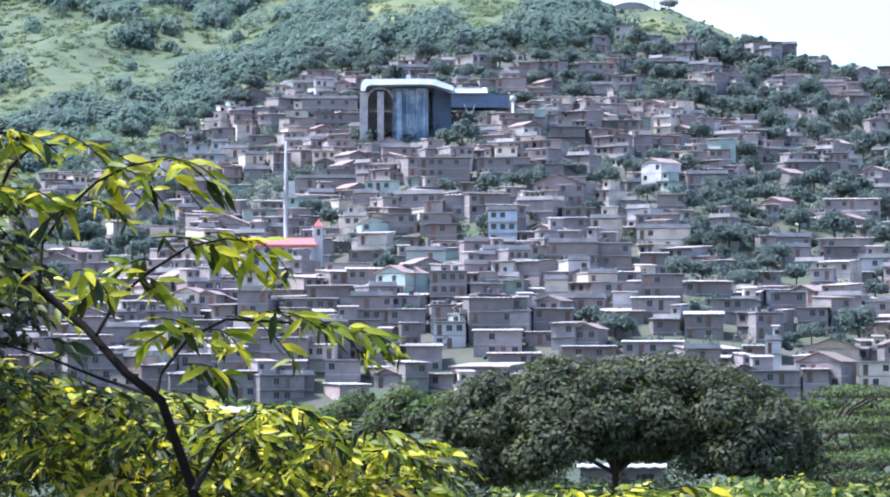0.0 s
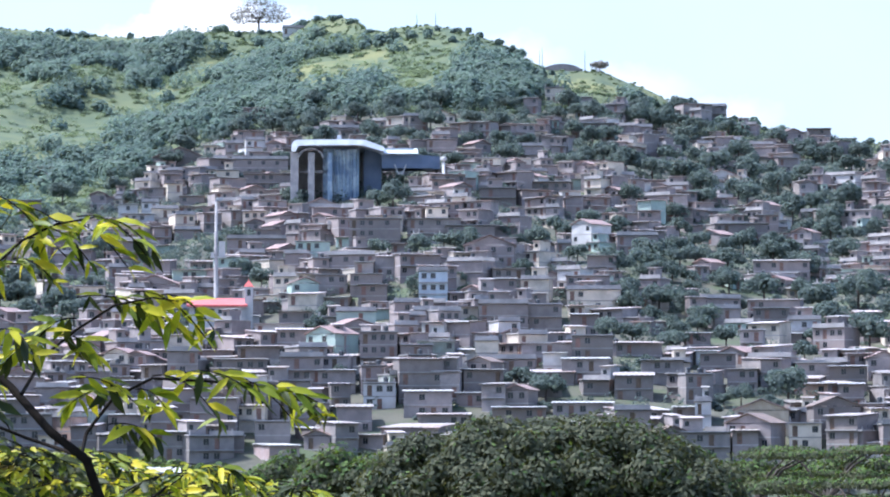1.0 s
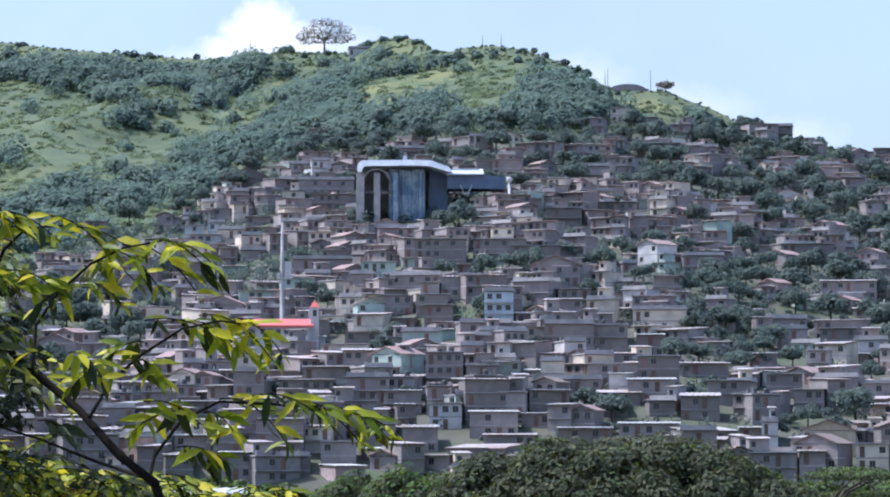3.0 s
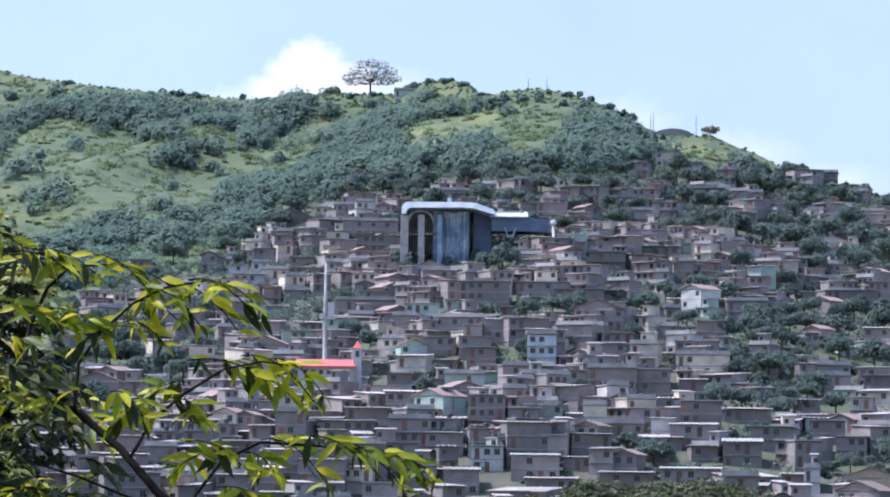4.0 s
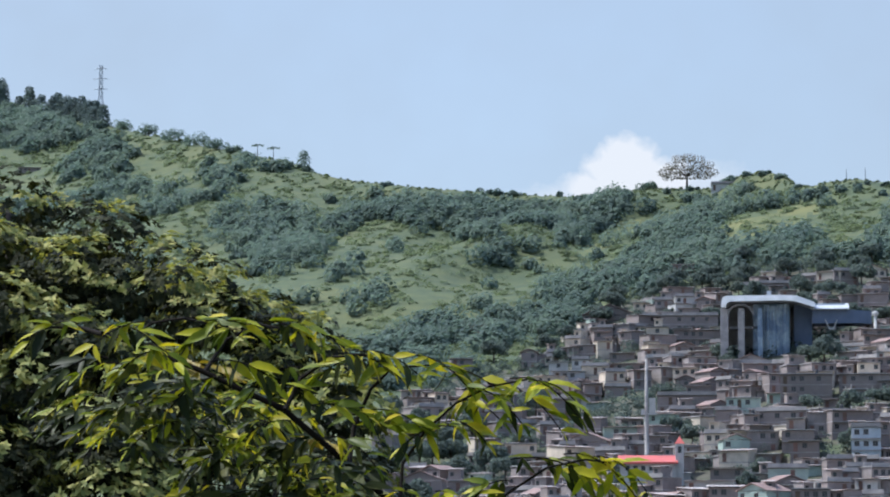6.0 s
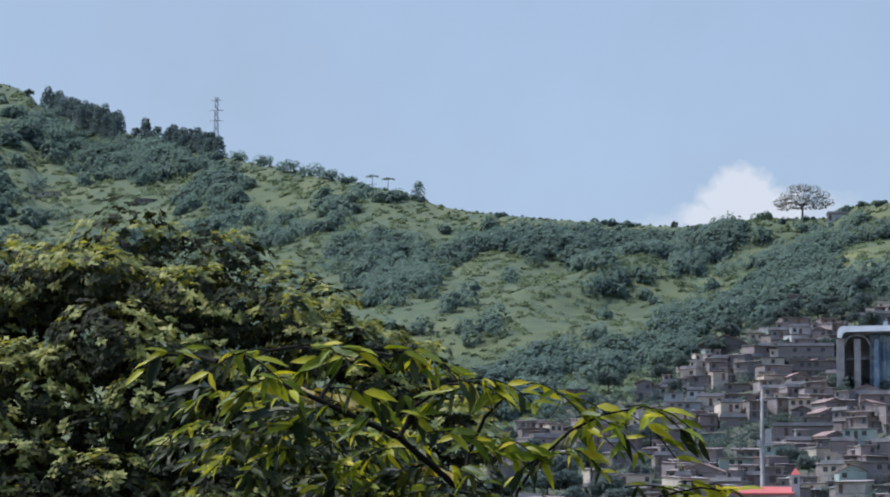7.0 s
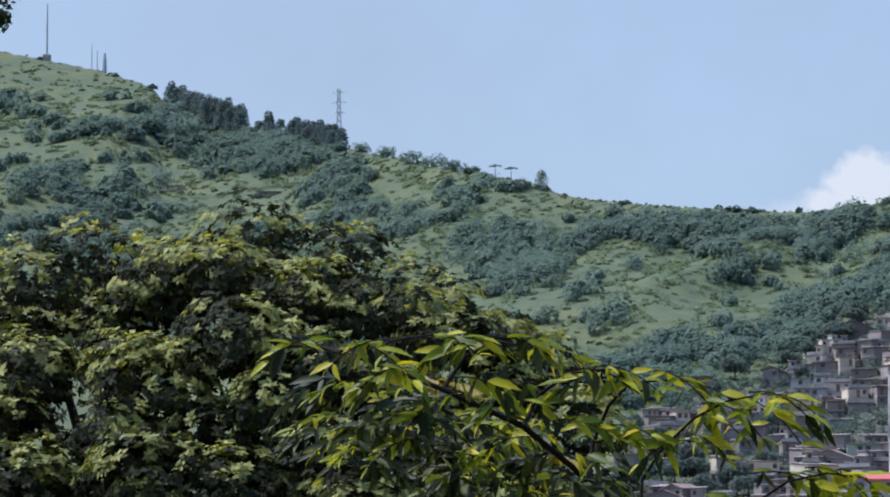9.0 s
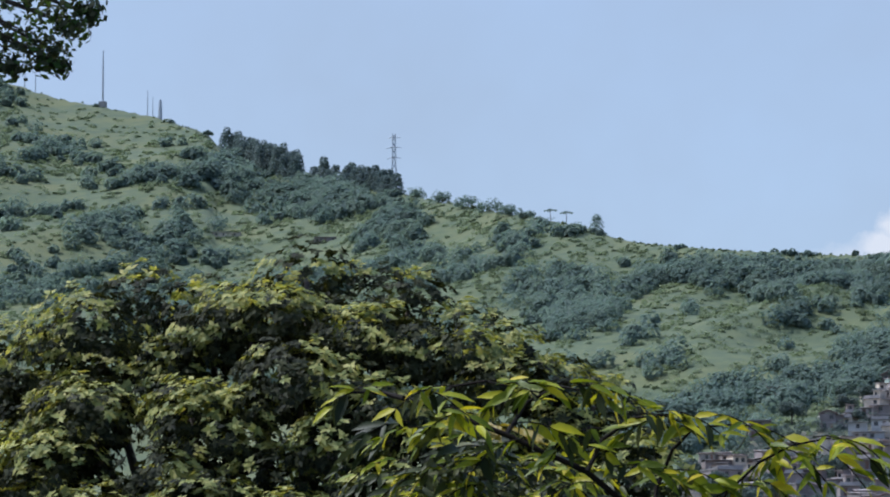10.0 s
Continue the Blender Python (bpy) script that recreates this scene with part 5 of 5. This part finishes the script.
# ---- dense leathery-leaved tree close by ----
def rosette_tree():
    rng = np.random.default_rng(77)
    d = 28.0
    foot = ground_at(-16.0, d)
    root = tagged(new("mango_tree"), "dense dark mango-like tree with leathery leaf rosettes", "tree")
    root.location = foot
    k = math.pi / 180 * d
    lobes = []
    # crown outline: bearing and height of the crests of its boughs
    crests = [(-22.6, 6.6, 1.0), (-21.2, 6.35, 0.9), (-20.0, 6.8, 0.85), (-18.95, 7.35, 0.62), (-17.8, 7.05, 0.7), (-16.6, 7.2, 0.6), (-15.85, 7.7, 0.62), (-14.9, 7.35, 0.6), (-14.05, 7.15, 0.6), (-13.1, 6.6, 0.7), (-12.1, 6.05, 0.7), (-11.2, 5.45, 0.6), (-10.3, 5.05, 0.5), (-9.7, 4.6, 0.55)]
    for b, e, rad in crests:
        x = (b + 16.0) * k
        z = EYE_Z + d * math.tan(radians(e + 0.22)) - foot.z
        lobes.append((x, rng.uniform(0.2, 0.8), z - rad * 0.6, rad * 0.75, rad * 0.75, rad * 0.6))
        depth = 1
        while z - depth * 0.62 > 7.2:
            zz = z - depth * 0.62
            for q in range(2):
                rr = rng.uniform(0.36, 0.62)
                lobes.append((x + rng.uniform(-0.4, 0.4), -0.45 * depth + rng.uniform(-0.2, 0.5), zz - 0.2 + rng.uniform(-0.2, 0.2), rr, rr, rr * 0.7))
            depth += 1
    P, N = [], []
    leafP, leafN, leafA, leafS, leafI = [], [], [], [], []
    for (x, y, z, rx, ry, rz) in lobes:
        n = int(76 * rx * rx / 0.2) + 34
        dd = rng.normal(size=(n, 3))
        dd /= np.linalg.norm(dd, axis=1, keepdims=True)
        dd[:, 2] = np.maximum(dd[:, 2], -0.5)
        C = np.array([x, y, z]) + dd * np.array([rx, ry, rz]) * rng.uniform(0.86, 1.1, (n, 1))
        sun_patch = vnoise(C[:, 0] / 0.3 + C[:, 1] / 0.4, C[:, 2] / 0.17, 8)       # patches of upper rosettes coloured as sunlit
        young = (sun_patch > 0.46) & (rng.uniform(size=n) < 0.85) & (dd[:, 2] > -0.1)
        for c, o, sunlit in zip(C, dd, young):
            m = rng.integers(7, 11)
            ang = rng.uniform(0, 6.28) + np.arange(m) * 6.28 / m
            up = o * 0.6 + np.array([0, 0, 0.6]) + rng.normal(scale=0.15, size=3)
            up /= np.linalg.norm(up)
            s1 = np.cross(up, [0.3, 0.9, 0.2]); s1 /= np.linalg.norm(s1)
            s2 = np.cross(up, s1)
            for a in ang:
                out = s1 * math.cos(a) + s2 * math.sin(a) + up * rng.uniform(-0.2, 0.9)
                out /= np.linalg.norm(out)
                L = rng.uniform(0.052, 0.09) * (1.1 if sunlit else 1.0)
                leafP.append(c + out * L * 0.55); leafA.append(out)
                leafN.append(up * 0.55 + o * 0.7 + np.array([-0.2, -0.1, 0.2]) + rng.normal(scale=0.3, size=3)); leafS.append(L); leafI.append(1 if sunlit else 0)
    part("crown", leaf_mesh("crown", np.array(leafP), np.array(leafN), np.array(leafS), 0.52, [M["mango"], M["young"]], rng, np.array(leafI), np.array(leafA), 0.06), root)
    s = Solid()
    s.tube([(0, 1.2, -1), (0.1, 1.2, 3), (0.2, 1.0, 6.2)], [0.4, 0.34, 0.28], 12)
    for (x, y, z, rx, ry, rz) in lobes[::2]:
        s.tube([(0.2, 1.0, 6.2), (x * 0.55, (y + 1) * 0.5, 6.2 + (z - 6.2) * 0.55), (x, y, z)], [0.16, 0.09, 0.025], 6)
    part("trunk", s.mesh("trunk", [M["bark"]], True), root)


rosette_tree()


# ---- foreground tree with drooping pinnate leaves ----
def pinnate_tree():
    rng = np.random.default_rng(99)
    d0 = 10.0
    root = tagged(new("pinnate_tree"), "slender tree with drooping yellow-green pinnate leaves", "tree")
    foot = ground_at(-4.6, d0)
    root.location = foot
    to = lambda b, e, d=d0: np.array(at(b, e, d) - foot)
    wood = Solid()
    boughs = [
        ([(-4.7, -6.0), (-5.2, -3.2), (-5.47, -2.18), (-6.1, -0.4), (-6.75, 0.1), (-7.5, 0.95), (-8.4, 1.7), (-9.3, 2.5), (-10.5, 3.5), (-12.0, 4.2), (-13.4, 4.75), (-14.6, 5.05)], 0.016, 0.005, 10.0),
        ([(-6.2, -0.35), (-6.1, 0.1), (-5.6, 0.75), (-4.9, 1.1), (-3.9, 1.05), (-2.9, 0.95), (-1.75, 0.55)], 0.008, 0.0025, 9.9),
        ([(-7.3, 0.8), (-6.9, 1.5), (-6.3, 2.0), (-5.6, 2.45), (-4.9, 2.6), (-4.15, 2.5)], 0.007, 0.0025, 9.8),
        ([(-8.35, 1.7), (-8.3, 2.5), (-7.9, 3.1), (-7.3, 3.65), (-6.7, 3.95), (-5.9, 4.1), (-5.35, 3.8)], 0.007, 0.0025, 9.8),
        ([(-9.3, 2.5), (-9.2, 3.2), (-8.9, 3.9), (-8.5, 4.3), (-7.8, 4.35)], 0.01, 0.003, 9.9),
        ([(-10.5, 3.5), (-10.2, 4.1), (-9.6, 4.5), (-8.9, 4.55)], 0.009, 0.003, 9.8),
        ([(-12.0, 4.2), (-11.6, 4.8), (-11.0, 5.1), (-10.5, 5.0)], 0.009, 0.003, 9.9),
        ([(-13.4, 4.75), (-13.0, 5.1), (-12.4, 5.2), (-11.9, 5.1)], 0.008, 0.003, 10.0),
        ([(-13.9, 4.9), (-14.3, 5.0), (-14.9, 5.0), (-15.2, 4.85)], 0.008, 0.003, 9.9),
        ([(-5.5, -2.1), (-5.2, -1.6), (-5.0, -1.2), (-4.6, -0.9)], 0.012, 0.004, 9.7),
        ([(-4.9, -4.8), (-2.5, -3.4), (0.0, -2.6), (2.3, -2.35), (4.2, -2.4)], 0.012, 0.004, 9.7),
        ([(-6.3, -0.3), (-7.2, 0.0), (-8.2, 0.4), (-9.2, 0.7)], 0.008, 0.003, 10.1),
        ([(-6.0, -0.9), (-7.0, -0.7), (-8.0, -0.4), (-9.2, 0.0)], 0.008, 0.003, 10.3),
    ]
    sprays = []
    for pts, r0, r1, d in boughs:
        q = [to(b, e, d + 0.15 * math.sin(k * 1.3)) for k, (b, e) in enumerate(pts)]
        bough = Solid()
        bough.tube(q, [(1.25 if r0 > 0.015 else 0.9) * (r0 + (r1 - r0) * k / (len(q) - 1)) for k in range(len(q))], 8)
        part("branch", bough.mesh("branch", [M["twig"]], True), root)
    # leaf sprays: where each stalk starts and which way it runs
    def spray(b, e, d, dirx, L=0.24, kind=0):
        sprays.append((to(b, e, d), dirx, L, kind))
    for b, e, dx, L in ((-8.3, 4.5, 1, .26), (-7.9, 4.3, 1, .24), (-8.9, 4.5, -1, .22), (-7.4, 3.7, 1, .2), (-7.2, 3.9, 1, .24), (-6.7, 4.0, 1, .27), (-6.3, 4.1, 1, .25), (-5.95, 4.05, 1, .22), (-6.9, 3.7, -1, .16), (-7.3, 3.2, -1, .2),
                        (-7.5, 3.3, 1, .16), (-6.3, 2.2, -1, .14), (-6.3, 2.6, 1, .26), (-5.8, 2.6, 1, .27), (-5.3, 2.7, 1, .26), (-4.8, 2.65, 1, .2), (-5.5, 2.4, 1, .18), (-6.9, 1.75, -1, .16), (-6.6, 1.9, 1, .13), (-7.7, 2.0, 1, .15), (-8.1, 2.0, -1, .2),
                        (-5.6, 0.9, -1, .15), (-6.3, 1.1, 1, .2), (-4.9, 1.15, 1, .24), (-4.3, 1.2, 1, .26), (-3.8, 1.15, 1, .28), (-3.2, 1.0, 1, .27), (-2.7, 0.85, 1, .22), (-5.2, 0.9, 1, .13), (-5.7, 0.25, 1, .16),
                        (-11.0, 5.15, 1, .2), (-10.6, 5.1, 1, .24), (-11.4, 5.0, -1, .2), (-9.6, 4.55, 1, .24), (-9.2, 4.6, 1, .22), (-10.2, 4.3, -1, .2), (-12.4, 5.2, 1, .2), (-12.0, 5.15, 1, .22), (-12.9, 5.1, -1, .22), (-13.8, 5.0, 1, .22),
                        (-14.4, 5.1, -1, .2), (-11.9, 4.4, 1, .2), (-12.6, 4.6, -1, .18), (-13.2, 4.7, 1, .2), (-10.9, 4.0, 1, .18), (-11.6, 4.1, -1, .2), (-10.0, 3.6, 1, .2), (-10.3, 3.3, -1, .22), (-9.7, 3.0, 1, .18), (-9.4, 3.4, 1, .2), (-9.0, 3.5, 1, .2)):
        spray(b, e, 9.8 + rng.uniform(-0.15, 0.15), dx, L * 0.92, 1)
    # low bough that reaches across below
    for k in range(34):
        spray(rng.uniform(0.0, 4.4), -2.05 - abs(rng.normal(scale=0.3)), rng.uniform(9.2, 10.2), rng.choice((-1, 1)), rng.uniform(0.16, 0.25))
    # thick mass of leaves low down, and on the side towards the dense tree
    for k in range(520):
        b = rng.uniform(-10.0, -1.2)
        roof = np.interp(b, [-10, -8.5, -7, -6, -5, -4, -3, -2, -1.0], [0.6, 0.2, -0.1, -0.15, -0.8, -0.35, -0.55, -0.75, -1.3])
        e = roof - abs(rng.normal(scale=0.9)) - 0.1
        spray(b, e, rng.uniform(10.1, 11.9), rng.choice((-1, 1)), rng.uniform(0.14, 0.24))
    # dark sprays deep inside: the crown's inner shade put into leaf colour
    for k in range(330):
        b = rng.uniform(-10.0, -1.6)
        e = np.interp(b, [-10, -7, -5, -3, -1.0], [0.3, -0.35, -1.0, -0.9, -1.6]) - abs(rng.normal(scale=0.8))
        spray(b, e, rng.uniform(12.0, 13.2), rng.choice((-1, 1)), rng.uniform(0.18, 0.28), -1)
    for k in range(95):
        t = rng.uniform(0, 1)
        b = -14.2 + 6.0 * t + rng.normal(scale=0.3)
        e = np.interp(b, [-15, -13, -11, -9.5, -8.2], [4.6, 4.5, 3.9, 2.9, 2.2]) - abs(rng.normal(scale=1.0))
        if e > -0.5:
            spray(b, e, rng.uniform(9.9, 10.9), rng.choice((-1, 1)), rng.uniform(0.14, 0.24), -1 if rng.uniform() < 0.4 else 0)
    P, N, A, S, I = [], [], [], [], []
    for c, dx, L, kind in sprays:
        n = int(rng.integers(5, 8)) if kind > 0 else int(rng.integers(6, 10))
        droop = rng.uniform(0.15, 0.6)
        swing = rng.uniform(-0.6, 0.6)
        pts = []
        for k in range(n + 1):
            u = k / n
            p = c + np.array([dx * L * u * math.cos(swing), L * u * math.sin(swing), L * (0.22 * u - (droop + 0.25) * u * u)])
            pts.append(p)
        wood.tube(pts, [0.0022] * len(pts), 4)
        yellow, in_shade = rng.uniform() < 0.008, kind < 0 or kind == 0 and rng.uniform() < 0.2
        for k in range(1, n + 1):
            for side in (-1, 1):
                out = np.array([dx * 0.55, side * 0.75, 0.0]) if rng.uniform() < 0.5 else np.array([dx * 0.6 + side * 0.5, -0.5, 0.0])
                hang = rng.uniform(-0.15, 0.75)
                out = out + np.array([rng.normal(scale=0.2), rng.normal(scale=0.25), -hang])
                out /= np.linalg.norm(out)
                if kind > 0:
                    fan = rng.uniform(-0.25, 1.35)
                    hang = 0.75 * fan - 0.2
                    out = np.array([dx * math.cos(fan) * rng.choice((1, 1, 1, -0.6)), rng.normal(scale=0.45), -math.sin(fan)])
                    out /= np.linalg.norm(out)
                l = rng.uniform(0.045, 0.08) * (1.38 if kind > 0 else 1.05 if kind == 0 else 1.4) * (0.75 + 0.4 * math.sin(math.pi * k / (n + 0.5)))
                P.append(pts[k]); A.append(out)
                nn = np.array([rng.normal(scale=0.6), -0.6 + rng.normal(scale=0.5), 0.8])
                # hanging leaflets mostly get the dark colour, as if turned from the sun
                N.append(nn); S.append(l); I.append(1 if yellow else 2 if hang > 0.5 and rng.uniform() < 0.7 or in_shade else 0)
        out = pts[-1] - pts[-2]
        out = out / np.linalg.norm(out)
        P.append(pts[-1]); A.append(out); N.append(np.array([0, -0.3, 1.0])); S.append(0.06); I.append(0)
    part("foliage", blade_mesh("foliage", np.array(P), np.array(N), np.array(S), 0.31, [M["pinnate"], M["yellow_leaf"], M["pinnate_shade"]], rng, np.array(I), np.array(A)), root)
    part("stalk", wood.mesh("stalk", [M["twig"]], True), root)["kind"] = "stuff"


pinnate_tree()


# ---- bough hanging into the view from a tree on the left ----
def overhang():
    rng = np.random.default_rng(123)
    d = 14.0
    foot = ground_at(-33.0, d)
    c = lambda b, e: at(b, e, d) - foot
    lobes = []
    for b, e, rad in ((-20.0, 12.1, 0.13), (-20.4, 11.9, 0.17), (-20.5, 11.35, 0.12), (-20.9, 11.6, 0.2), (-21.3, 11.3, 0.16), (-20.9, 12.3, 0.22), (-21.6, 12.0, 0.25), (-19.75, 12.0, 0.08), (-20.35, 11.05, 0.06), (-21.9, 11.4, 0.2), (-22.4, 12.2, 0.4), (-20.3, 12.6, 0.25), (-21.5, 12.8, 0.4), (-23.4, 12.4, 0.5), (-20.7, 11.15, 0.09), (-21.25, 10.95, 0.08), (-20.1, 11.75, 0.1)):
        p = c(b, e)
        lobes.append((p.x, p.y, p.z, rad, rad, rad))
    root = tagged(new("overhanging_tree"), "dark small-leaved bough hanging against the sky", "tree")
    root.location = foot
    P, N = crown_points(lobes, 105, rng, 0.1, -1.0)
    part("crown", leaf_mesh("crown", P, N, 0.046 * rng.uniform(0.6, 1.3, len(P)), 0.5, [M["dark_leaf"], M["light_leaf"]], rng, (rng.uniform(size=len(P)) < 0.4).astype(int)), root)
    s = Solid()
    hub = c(-25.5, 13.0)
    s.tube([(0, 0, -0.5), (0.1, 0, 7), (0.5, 0, 11), hub], [0.3, 0.25, 0.16, 0.05], 10)
    for l in lobes:
        s.tube([hub, hub.lerp(Vector(l[:3]), 0.6) + Vector((0, 0, 0.06)), l[:3]], [0.025, 0.012, 0.004], 5)
    part("trunk", s.mesh("trunk", [M["bark"]], True), root)


overhang()
